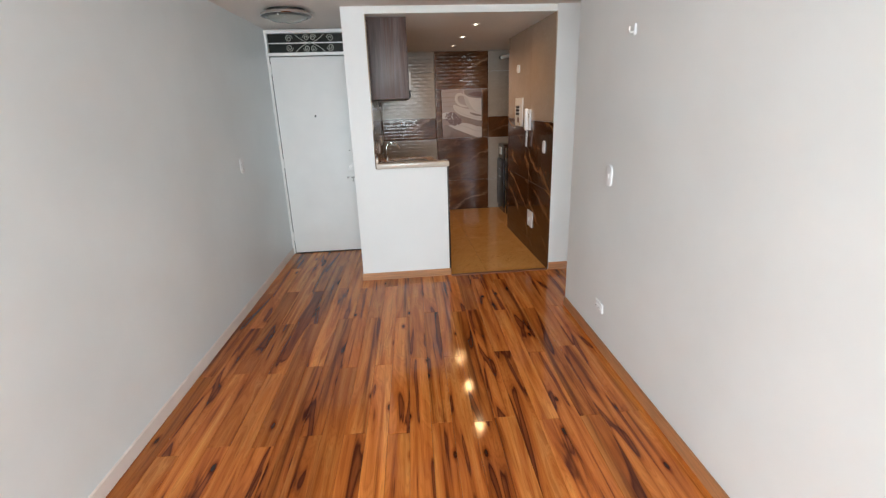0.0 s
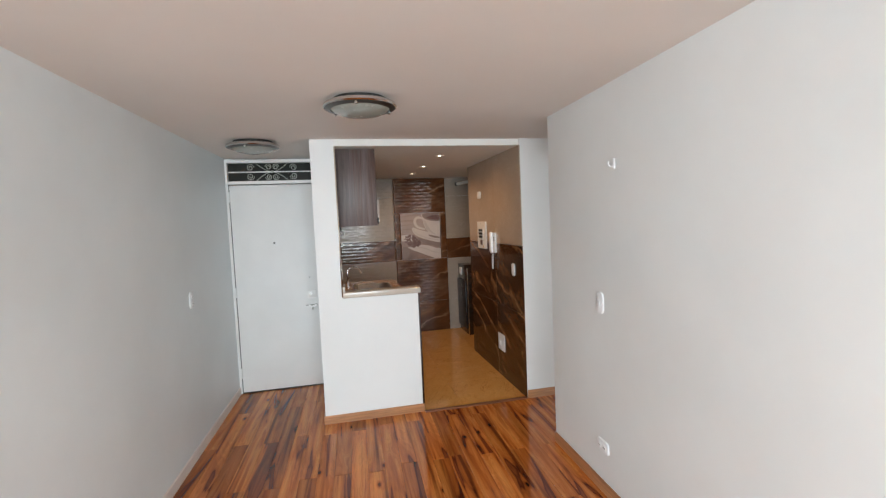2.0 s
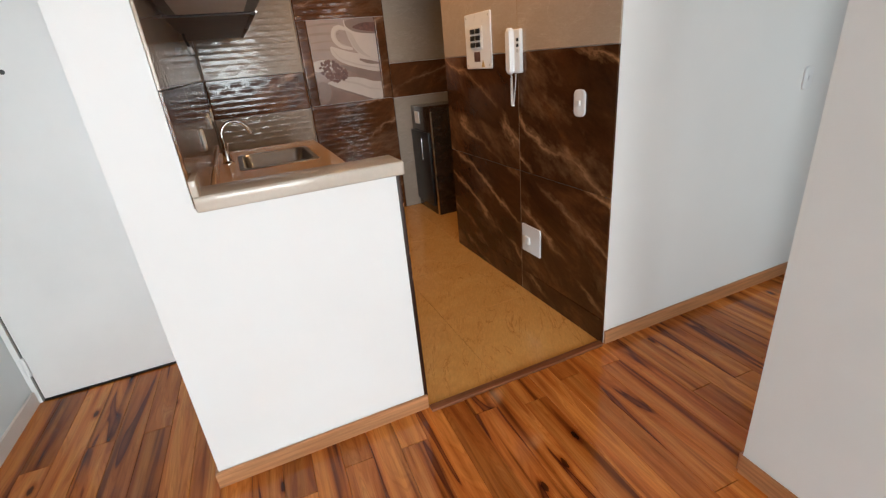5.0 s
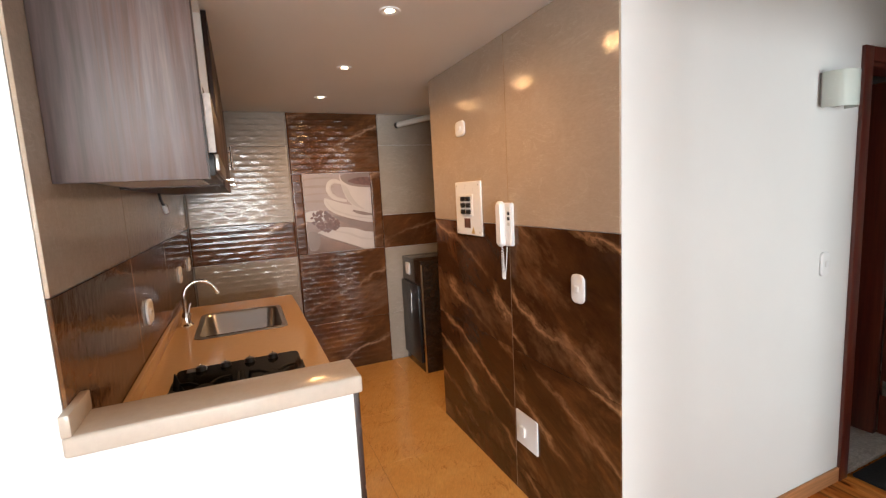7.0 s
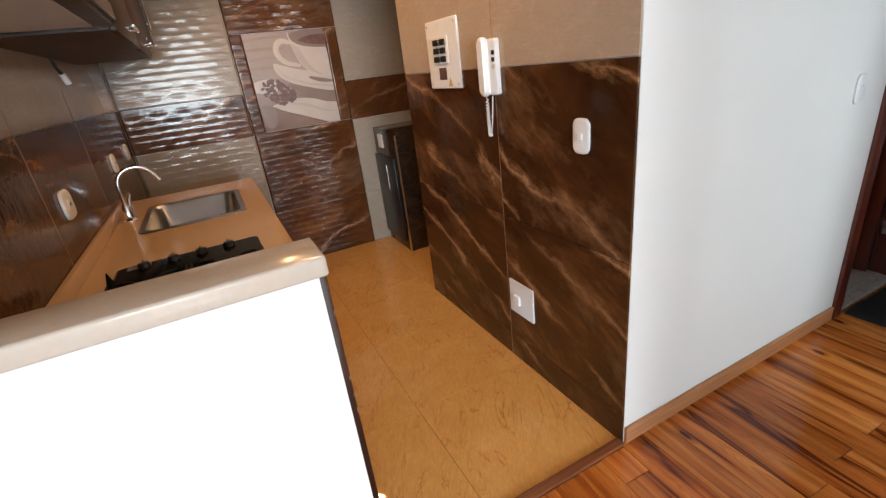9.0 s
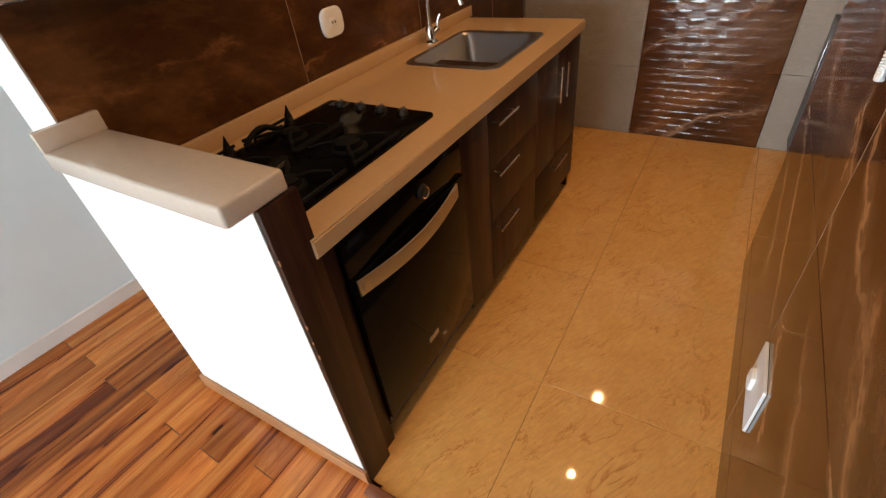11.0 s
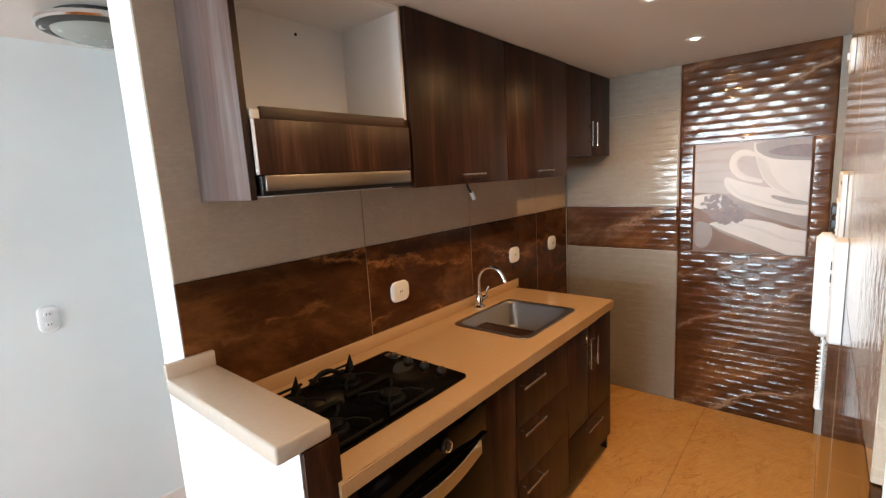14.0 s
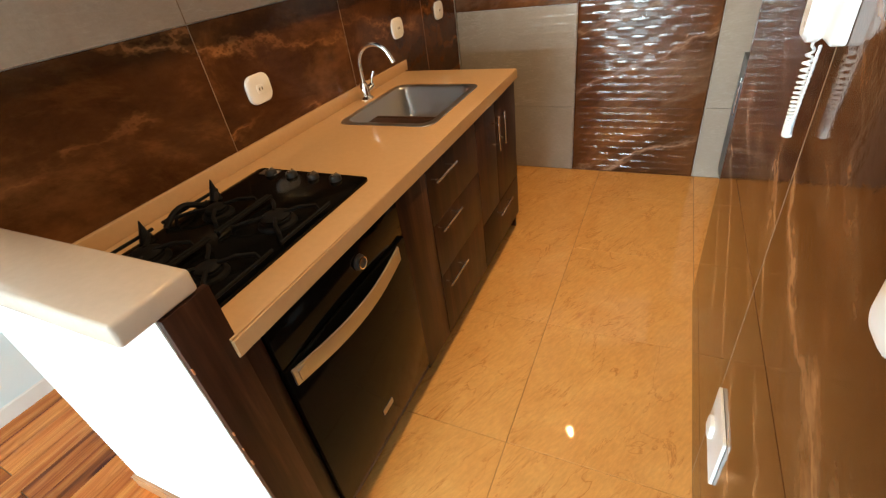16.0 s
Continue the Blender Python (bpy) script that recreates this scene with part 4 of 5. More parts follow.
for k in range(4):
    kx = 0.115 + k * 0.088
    knob = part("knob", lathe([(0.020, 0), (0.019, 0.010), (0.015, 0.016), (0, 0.017)], pose(kx, 4.925, hz), 20), BLACK_PLASTIC, hob)
    part("knob_grip", box(kx - 0.002, kx + 0.002, 4.911, 4.939, hz + 0.0165, hz + 0.021, 0.0008), CHROME, knob, "chrome grip bar")
part("lead_plate", plate(0.07, 0.035, 0.002, 0.003, pose(0.10, 4.935, hz), 0.0005), STEEL, hob, "small silver label plate")

# base units
FX = 0.548     # front of the carcasses
end_panel = thing("end_panel", (0.564, 4.25, 0), "dark walnut panel with chipped edges covering the half wall's end", "panel")
part("board", box(0.556, 0.572, Y_FRONT + 0.001, 4.302, 0.0, 1.055, 0.0015), WALNUT, end_panel)
rc = random.Random(8)
bm = bmesh.new()
for k in range(9):
    cz, cl, cw = 0.12 + 0.84 * rc.random() ** 0.8, rc.uniform(0.006, 0.035), rc.uniform(0.0008, 0.0022)
    prism([(0.5545, Y_FRONT + 0.0004), (0.5545 + cw, Y_FRONT + 0.0004), (0.5545 + cw * 0.5, Y_FRONT + 0.004)], cz, cz + cl, bm)
for k in range(5):
    cz, cl, cw = 0.30 + 0.66 * rc.random(), rc.uniform(0.006, 0.022), rc.uniform(0.001, 0.003)
    prism([(0.5724, Y_FRONT + 0.0005), (0.5724, Y_FRONT + 0.0005 + cw), (0.569, Y_FRONT + 0.0003)], cz, cz + cl, bm)
tagged(part("chipped_edge", bm, SKIRT, end_panel, "pale chips along the worn edge", smooth=False), "pale chips along the worn edge", kind="stuff")


def bar_handle(parent, p, q, out, r=0.005):
    """A steel bar handle from p to q on two posts."""
    p, q, out = Vector(p), Vector(q), Vector(out)
    d = (q - p).normalized() * 0.028
    bm = cyl(p + out - d, q + out + d, r, 12)
    for e in (p, q):
        cyl(e, e + out, r * 0.8, 10, bm)
    return part("handle", bm, CHROME, parent, "steel bar handle")


side = single("filler_panel", box(FX - 0.02, FX + 0.004, 4.303, 4.359, 0.0, 0.879, 0.001), WALNUT, (FX, 4.33, 0), "dark walnut filler panel beside the oven", "panel")
oven = thing("built_in_oven", (0.3, 4.69, 0.0), "black glass built-in oven with a curved steel handle", "oven")
OY0, OY1 = 4.362, 4.950
part("body", box(0.0, FX - 0.004, OY0, OY1, 0.09, 0.868), BLACK_PLASTIC, oven)
part("control_panel", box(FX - 0.003, FX + 0.018, OY0, OY1, 0.747, 0.868, 0.003), BLACK_GLASS, oven)
od = part("oven_door", box(FX - 0.003, FX + 0.022, OY0, OY1, 0.135, 0.742, 0.004), BLACK_GLASS, oven)
bm = bmesh.new()
rows = []
for k in range(25):
    u = k / 24
    y = 4.378 + u * 0.522
    bow = math.sin(math.pi * u)
    x, z = FX + 0.024 + 0.026 * bow, 0.708 - 0.010 * bow
    rows.append([bm.verts.new((x + dx, y, z + dz)) for dx, dz in ((-0.002, -0.026), (0.003, -0.025), (0.004, 0.0), (0.003, 0.025), (-0.002, 0.026))])
for a, b in zip(rows, rows[1:]):
    for k in range(5):
        bm.faces.new((a[k], a[(k + 1) % 5], b[(k + 1) % 5], b[k]))
bm.faces.new(rows[0])
bm.faces.new(rows[-1][::-1])
for y in (4.402, 4.876):
    box(FX + 0.018, FX + 0.034, y - 0.012, y + 0.012, 0.692, 0.722, bm=bm)
part("handle", bm, STEEL, od, "broad curved brushed steel handle")
kn = part("knob", lathe([(0.024, 0), (0.024, 0.004), (0.019, 0.007), (0.018, 0.013), (0, 0.014)], facing((FX + 0.018, 4.712, 0.808), EAST), 24), BLACK_PLASTIC, oven)
part("knob_ring", lathe([(0.0180, 0.0135), (0.0185, 0.016), (0.0150, 0.0165), (0.0145, 0.0135)], facing((FX + 0.018, 4.712, 0.808), EAST), 24), CHROME, kn, "chrome ring")
part("badge", plate(0.06, 0.022, 0.002, 0.002, facing((FX + 0.022, 4.652, 0.245), EAST), 0.0005), STEEL, od, "small silver maker's plate")
part("plinth", box(FX - 0.06, FX - 0.04, OY0, OY1, 0.0, 0.09), BLACK_PLASTIC, oven)
part("lower_rail", box(FX - 0.003, FX + 0.010, OY0, OY1, 0.095, 0.13, 0.001), WALNUT_H, oven, "dark walnut strip under the oven")

du = thing("drawer_unit", (0.3, 5.30, 0), "dark walnut base unit with three drawers", "cabinet")
part("body", box(0.0, FX, 4.954, 5.640, 0.09, 0.878), WALNUT, du)
part("filler", box(FX, FX + 0.016, 4.954, 5.1585, 0.095, 0.872, 0.0008), WALNUT, du)
part("plinth", box(FX - 0.06, FX - 0.04, 4.954, 5.640, 0.0, 0.09), BLACK_PLASTIC, du)
for z0, z1, hzz in ((0.6395, 0.872, 0.822), (0.4035, 0.638, 0.622), (0.095, 0.402, 0.364)):
    dr = part("drawer", box(FX, FX + 0.018, 5.160, 5.640, z0, z1, 0.0008), WALNUT, du)
    bar_handle(dr, (FX + 0.018, 5.196, hzz), (FX + 0.018, 5.322, hzz), (0.034, 0, 0))
su = thing("sink_unit", (0.3, 5.93, 0), "dark walnut sink base unit with two doors over a drawer", "cabinet")
bm = box(0.0, FX, 5.644, 5.660, 0.09, 0.878)
box(0.0, FX, 6.206, 6.222, 0.0, 0.878, bm=bm)
box(0.0, FX, 5.660, 6.206, 0.09, 0.11, bm=bm)
part("body", bm, WALNUT, su)
part("plinth", box(FX - 0.06, FX - 0.04, 5.644, 6.205, 0.0, 0.089), BLACK_PLASTIC, su)
for a, b, hy in ((5.646, 5.895, 5.853), (5.899, 6.222, 5.942)):
    dd = part("door", box(FX, FX + 0.018, a, b, 0.345, 0.872, 0.002), WALNUT, su)
    bar_handle(dd, (FX + 0.018, hy, 0.680), (FX + 0.018, hy, 0.782), (0.034, 0, 0))
dr = part("drawer", box(FX, FX + 0.018, 5.646, 6.222, 0.095, 0.341, 0.002), WALNUT, su)
bar_handle(dr, (FX + 0.018, 5.845, 0.311), (FX + 0.018, 5.980, 0.311), (0.034, 0, 0))

# ---- upper units ----
UX0, UX1, UZ0, UZ1 = X_TILE_L + 0.001, 0.250, 1.645, Z_KITCHEN - 0.004
hu = thing("hood_cabinet", (0.1, 4.64, UZ0), "dark walnut wall unit, open and empty, over a slim extractor hood", "cabinet")
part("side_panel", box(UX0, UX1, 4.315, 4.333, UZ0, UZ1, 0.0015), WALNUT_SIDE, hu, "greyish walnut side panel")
part("side_lining", box(UX0, UX1 - 0.004, 4.333, 4.338, 1.885, UZ1 - 0.018), WHITE_MEL, hu, "white melamine lining")
part("side_panel", box(UX0, UX1, 4.947, 4.963, UZ0 + 0.02, UZ1, 0.0015), WHITE_MEL, hu, "white melamine side")
part("back_panel", box(UX0, UX0 + 0.006, 4.338, 4.947, 1.885, UZ1 - 0.018), WHITE_MEL, hu, "white melamine back")
part("top_panel", box(UX0, UX1, 4.333, 4.947, UZ1 - 0.018, UZ1), WHITE_MEL, hu, "white melamine top")
part("shelf", box(UX0, UX1 - 0.02, 4.333, 4.947, 1.868, 1.885), WHITE_MEL, hu, "white melamine shelf")
part("rail", box(UX1 - 0.012, UX1 + 0.0035, 4.372, 4.946, 1.8675, 1.905, 0.001), WALNUT_H, hu)
part("bracket", box(UX1 - 0.012, UX1 + 0.006, 4.3385, 4.366, 1.8675, 1.895, 0.001), WHITE_MEL, hu, "white corner bracket")
part("edge_strip", box(UX1, UX1 + 0.004, 4.315, 4.333, UZ0, UZ1), WALNUT, hu)
part("edge_strip", box(UX1 + 0.0005, UX1 + 0.003, 4.947, 4.963, UZ0 + 0.02, 1.90), WALNUT, hu)
part("front_panel", box(UX1 + 0.005, UX1 + 0.023, 4.3395, 4.946, 1.715, 1.867, 0.001), WALNUT, hu)
part("panel_edge", box(UX1 + 0.005, UX1 + 0.0232, 4.3375, 4.3395, 1.715, 1.867), RAW_EDGE, hu, "pale raw edge of the front panel")
hood = part("hood", box(UX0 + 0.01, UX1 + 0.016, 4.345, 4.942, 1.655, 1.712, 0.003), BLACK_PLASTIC, hu, "slim extractor hood body")
part("hood_front", box(UX1 + 0.017, UX1 + 0.028, 4.352, 4.935, 1.668, 1.712, 0.002), HOOD_STEEL, hood, "brushed steel hood front")
part("hood_filter", box(UX0 + 0.05, UX1 - 0.03, 4.40, 4.89, 1.650, 1.6545), PLASTIC_GREY, hood, "grey filter grille")
for k in (4.47, 4.73):
    part("screw_cap", cyl((UX0 + 0.006, k, 2.235), (UX0 + 0.008, k, 2.235), 0.006, 10), BLACK_PLASTIC, hu, "dark screw hole")
wu = thing("wall_cabinet", (0.1, 5.64, UZ0), "dark walnut wall cabinet with two lift-up doors", "cabinet")
part("body", box(UX0, UX1, 4.966, 6.318, UZ0 + 0.004, UZ1), WALNUT, wu)
for a, b, h0, h1 in ((4.966, 5.640, 5.245, 5.40), (5.644, 6.318, 5.93, 6.085)):
    dd = part("door", box(UX1 + 0.001, UX1 + 0.019, a, b, UZ0, UZ1, 0.002), WALNUT, wu)
    bar_handle(dd, (UX1 + 0.019, h0 + 0.02, 1.685), (UX1 + 0.019, h1 - 0.02, 1.685), (0.026, 0, 0))
hc = thing("high_cabinet", (0.1, 6.68, 1.765), "small dark walnut wall cabinet with two doors in the corner", "cabinet")
part("body", box(UX0, UX1 - 0.006, 6.322, Y_BACK - 0.004, 1.768, UZ1), WALNUT, hc)
for a, b, hy in ((6.322, 6.706, 6.672), (6.710, Y_BACK - 0.004, 6.752)):
    dd = part("door", box(UX1 - 0.004, UX1 + 0.014, a, b, 1.765, UZ1, 0.002), WALNUT, hc)
    bar_handle(dd, (UX1 + 0.014, hy, 1.855), (UX1 + 0.014, hy, 1.955), (0.026, 0, 0))
pc = part("cord", tube([(-0.062, 5.735, UZ0 + 0.008), (-0.060, 5.742, 1.618), (-0.055, 5.752, 1.598), (-0.050, 5.760, 1.584)], 0.007, 8), BLACK_PLASTIC, wu, "short black hanging cord")
part("plug", tube([(-0.050, 5.760, 1.586), (-0.046, 5.768, 1.566), (-0.043, 5.775, 1.546)], 0.012, 10), PLASTIC, pc, "pale plug")

# ---- kitchen wall plates ----
KX = X_TILE_L + 0.001
for y, lab in ((5.172, "white plastic socket on the brown tiles by the hob"), (6.238, "white plastic socket on the brown tiles behind the tap"), (6.778, "white plastic socket on the brown tiles in the corner")):
    wall_plate("power_socket", (KX, y, 1.148), EAST, lab, "socket", 0.118, 0.10, "single", "kitchen sockets")
wall_plate("light_switch", (X_TILE_R - 0.001, 4.388, 1.168), WEST, "white plastic light switch on the brown tiles", "switch", 0.075, 0.118)
wall_plate("blank_plate", (X_TILE_R - 0.001, 5.375, 1.935), WEST, "small white plastic plate high on the cream tiles", "wall plate", 0.115, 0.085, "switch")
m = facing((X_TILE_R - 0.001, 4.782, 0.368), WEST)
cp = thing("wall_cover", (X_TILE_R - 0.001, 4.782, 0.368), "square white plastic cover with one outlet, low on the brown tiles", "wall plate")
part("cover", plate(0.18, 0.172, 0.008, 0.004, m, 0.002), PLASTIC, cp)
part("outlet", plate(0.05, 0.05, 0.012, 0.010, m @ pose(-0.03, -0.01, 0.008), 0.004), PLASTIC, cp)
m = facing((X_TILE_R - 0.001, 5.31, 1.478), WEST)
bp = thing("breaker_panel", (X_TILE_R - 0.001, 5.31, 1.478), "white breaker panel with black breakers and a sticker", "breaker panel")
part("cover", plate(0.31, 0.305, 0.010, 0.006, m, 0.003), PLASTIC, bp)
part("bezel", plate(0.15, 0.12, 0.004, 0.004, m @ pose(-0.01, 0.02, 0.010), 0.001), PLASTIC, bp)
for i in range(2):
    for j in range(3):
        part("breaker", plate(0.044, 0.026, 0.010, 0.003, m @ pose(-0.045 + i * 0.066, 0.055 - j * 0.037, 0.014), 0.002), BLACK_PLASTIC, bp, "black breaker switch")
part("sticker", plate(0.075, 0.055, 0.001, 0.002, m @ pose(-0.01, -0.085, 0.010), 0.0003), PRINT_BROWN, bp, "dark printed sticker")
part("warning_sign", loft([([(-0.022, -0.018), (0.022, -0.018), (0, 0.022)], 0), ([(-0.022, -0.018), (0.022, -0.018), (0, 0.022)], 0.001)], m @ pose(0.06, -0.125, 0.010)), plain("sticker_ochre", (0.55, 0.40, 0.16), 0.4), bp, "small ochre warning triangle")
for sx in (-0.135, 0.135):
    for sz in (-0.132, 0.132):
        part("screw", lathe([(0.005, 0), (0.004, 0.002), (0, 0.0025)], m @ pose(sx, sz, 0.010), 10), STEEL, bp)

# intercom
iy, iz = 4.895, 1.405
m = facing((X_TILE_R - 0.001, iy, iz), WEST)
ic = thing("intercom_phone", (X_TILE_R - 0.001, iy, iz), "white plastic intercom handset hung on its wall base", "intercom")
part("base", plate(0.074, 0.212, 0.022, 0.010, m @ pose(0.014, 0, 0), 0.006), PLASTIC, ic)
for k in range(3):
    part("button", plate(0.020, 0.016, 0.002, 0.003, m @ pose(0.036, 0.055 - k * 0.026, 0.022), 0.001), BLACK_PLASTIC if k < 2 else PLASTIC_GREY, ic, "dark button")
part("handset", loft([(rounded(0.046, 0.212, 0.018), 0.018), (rounded(0.048, 0.226, 0.020), 0.026), (rounded(0.048, 0.226, 0.020), 0.040), (rounded(0.038, 0.205, 0.017), 0.049)], m @ pose(-0.020, 0.002, 0)), PLASTIC, ic, "white handset")
pts = []
for k in range(440):
    u = k / 439
    a = u * 2 * math.pi * 50
    coil = 0.0062 * min(1, max(0.05, (0.66 - u) * 9, 0.0)) * min(1, u * 30 + 0.1)
    bx = -0.022 + 0.044 * u ** 2.2
    bz = -0.108 - 0.165 * math.sin(math.pi * u) ** 0.75
    pts.append(m @ Vector((bx + coil * math.cos(a), bz, 0.026 + coil * math.sin(a))))
part("cord", tube(pts, 0.0026, 5), PLASTIC, ic, "white cord, coiled below the handset")

# ---- laundry recess ----
lb = thing("laundry_cabinet", (1.95, 6.80, 0), "dark tiled block with a metal edge and a small black door", "cabinet")
LX, LY, LZ = 1.672, 6.56, 1.0
part("body", box(LX, 2.42, LY, Y_BACK - 0.002, 0, LZ, 0.003), DARK_STONE, lb)
part("edge_trim", box(LX - 0.006, LX + 0.006, LY - 0.006, LY + 0.006, 0, LZ - 0.03), CHROME, lb, "steel corner trim")
ld = part("door", box(LX - 0.022, LX - 0.002, LY + 0.05, Y_BACK - 0.01, 0.08, 0.78, 0.003), BLACK_PLASTIC, lb, "black door")
bar_handle(ld, (LX - 0.022, LY + 0.16, 0.56), (LX - 0.022, LY + 0.16, 0.70), (-0.026, 0, 0))
part("outlet", plate(0.10, 0.11, 0.010, 0.008, facing((LX - 0.001, LY + 0.33, 0.90), WEST)), PLASTIC, lb, "white outlet plate")
fl = thing("flue_pipe", (1.9, 6.7, 2.2), "grey pipe with a black end under the recess ceiling", "pipe")
part("pipe", cyl((1.70, Y_BACK - 0.05, 2.205), (2.10, 6.10, 2.235), 0.024, 24), PAINT_CEIL, fl)
part("end_cap", cyl((1.690, Y_BACK - 0.026, 2.204), (1.70, Y_BACK - 0.05, 2.205), 0.027, 24), BLACK_PLASTIC, fl, "black pipe end")
part("bracket", tube([(1.70 + 0.055 * math.cos(a), 6.05 + 0.0 * a, 2.16 + 0.035 * math.sin(a)) for a in [k * 0.4 for k in range(14)]], 0.006, 8), CHROME, fl, "chrome bracket ring")

# ---- mural ----
MX0, MX1, MZ0, MZ1 = 0.820, 1.412, 1.100, 1.790
mu = thing("tile_mural", ((MX0 + MX1) / 2, Y_BACK, MZ0), "faded printed tile picture of a coffee cup, beans and cloth", "tile picture")
part("picture_ground", box(MX0, MX1, Y_BACK - 0.0015, Y_BACK + 0.004, MZ0, MZ1, 0.0005), PRINT_GROUND, mu)


MW, MH = MX1 - MX0, MZ1 - MZ0


def curve(points, n=6, closed=True):
    """A smooth line through points given in shares of the print's width and height."""
    k = len(points)
    out = []
    for i in range(k if closed else k - 1):
        p = [Vector(points[(i + d) % k] if closed else points[min(max(i + d, 0), k - 1)]) for d in (-1, 0, 1, 2)]
        for q in range(n):
            t = q / n
            out.append(0.5 * (2 * p[1] + (p[2] - p[0]) * t + (2 * p[0] - 5 * p[1] + 4 * p[2] - p[3]) * t * t + (3 * p[1] - p[0] - 3 * p[2] + p[3]) * t ** 3))
    return out if closed else out + [Vector(points[-1])]


def print_point(p, layer):
    return (MX0 + MW * min(max(p[0], 0.003), 0.997), Y_BACK - 0.0016 - 0.0002 * layer, MZ0 + MH * min(max(p[1], 0.003), 0.997))


def shape(name, points, layer, mat, label=""):
    """A smooth flat patch of the print."""
    bm = bmesh.new()
    f = bm.faces.new([bm.verts.new(print_point(p, layer)) for p in points])
    bmesh.ops.triangulate(bm, faces=[f])
    return part(name, bm, mat, mu, label, smooth=False)


def stroke(name, points, width, layer, mat):
    """A line of the print, thinner towards its ends."""
    line = curve(points, 8, False)
    bm = bmesh.new()
    rows = []
    for i, p in enumerate(line):
        d = (line[min(i + 1, len(line) - 1)] - line[max(i - 1, 0)]).normalized()
        w = width * (0.45 + 0.55 * math.sin(math.pi * i / (len(line) - 1)))
        rows.append([bm.verts.new(print_point((p.x + s * d.y * w, p.y - s * d.x * w), layer)) for s in (-1, 1)])
    for a, b in zip(rows, rows[1:]):
        bm.faces.new((a[0], a[1], b[1], b[0]))
    return part(name, bm, mat, mu, smooth=False)


shape("wall_print", [(0, 0.56), (1, 0.50), (1, 1), (0, 1)], 1, PRINT_TINT)
for a, b, w in ((0.93, 0.95, 0.012), (0.84, 0.83, 0.016), (0.74, 0.75, 0.010), (0.66, 0.64, 0.014)):
    stroke("blind_print", [(0.0, a), (0.2, (a + b) / 2 + 0.008), (0.45, b)], w, 2, PRINT_MID)
shape("table_print", curve([(0.0, 0.52), (0.2, 0.54), (0.34, 0.47), (0.22, 0.40), (0.0, 0.42)]), 2, PRINT_WHITE)
shape("shadow_print", curve([(0.40, 0.47), (0.7, 0.385), (1.02, 0.34), (1.02, 0.235), (0.86, 0.27), (0.55, 0.37)]), 3, PRINT_SHADE)
shape("saucer_print", curve([(0.30, 0.69), (0.285, 0.63), (0.34, 0.55), (0.46, 0.48), (0.70, 0.405), (1.02, 0.35), (1.03, 0.52), (0.62, 0.60), (0.42, 0.655)]), 4, PRINT_WHITE)
stroke("saucer_rim", [(0.31, 0.66), (0.40, 0.555), (0.52, 0.50), (0.72, 0.44), (1.0, 0.392)], 0.011, 5, PRINT_PALE)
stroke("saucer_shade", [(0.70, 0.515), (0.84, 0.475), (1.0, 0.448)], 0.022, 6, PRINT_SHADE)
shape("cup_print", [Vector((1.0, 0.95))] + curve([(0.535, 0.96), (0.55, 0.86), (0.585, 0.75), (0.64, 0.645), (0.74, 0.56), (0.86, 0.515), (1.0, 0.495)], 6, False), 7, PRINT_WHITE)
shape("cup_shade", curve([(0.56, 0.85), (0.60, 0.74), (0.66, 0.64), (0.76, 0.565), (0.88, 0.525), (0.78, 0.60), (0.70, 0.70), (0.64, 0.82)]), 8, PRINT_PALE)
shape("cup_mouth", curve([(0.555, 0.965), (0.59, 0.885), (0.70, 0.835), (0.85, 0.815), (1.02, 0.81), (1.02, 0.985), (0.75, 0.995)]), 9, PRINT_SHADE)
shape("coffee_print", curve([(0.66, 0.90), (0.74, 0.865), (0.87, 0.845), (1.02, 0.84), (1.02, 0.93), (0.82, 0.94)]), 10, PRINT_BROWN)
stroke("cup_rim", [(0.54, 0.985), (0.56, 0.90), (0.67, 0.835), (0.83, 0.808), (1.0, 0.80)], 0.012, 11, PRINT_WHITE)
stroke("cup_handle", [(0.56, 0.875), (0.47, 0.905), (0.39, 0.885), (0.355, 0.815), (0.385, 0.74), (0.47, 0.68), (0.62, 0.645)], 0.032, 11, PRINT_WHITE)
stroke("handle_shade", [(0.53, 0.865), (0.46, 0.880), (0.405, 0.86), (0.385, 0.81), (0.41, 0.75), (0.48, 0.70), (0.58, 0.672)], 0.009, 12, PRINT_PALE)
shape("cloth_print", curve([(0.16, 0.262), (0.32, 0.295), (0.50, 0.312), (0.70, 0.285), (0.86, 0.235), (1.04, 0.19), (1.04, -0.02), (0.84, 0.0), (0.52, 0.11), (0.29, 0.19)]), 5, PRINT_WHITE)
stroke("cloth_fold", [(0.17, 0.25), (0.30, 0.185), (0.53, 0.105), (0.84, 0.0)], 0.012, 7, PRINT_SHADE)
stroke("cloth_crease", [(0.40, 0.27), (0.62, 0.22), (0.80, 0.15), (0.98, 0.12)], 0.014, 6, PRINT_PALE)
shape("ground_print", curve([(0.03, 0.27), (0.15, 0.26), (0.19, 0.17), (0.15, 0.06), (0.08, 0.03), (0.02, 0.08)]), 5, PRINT_SHADE)
rb = random.Random(4)
bm = bmesh.new()
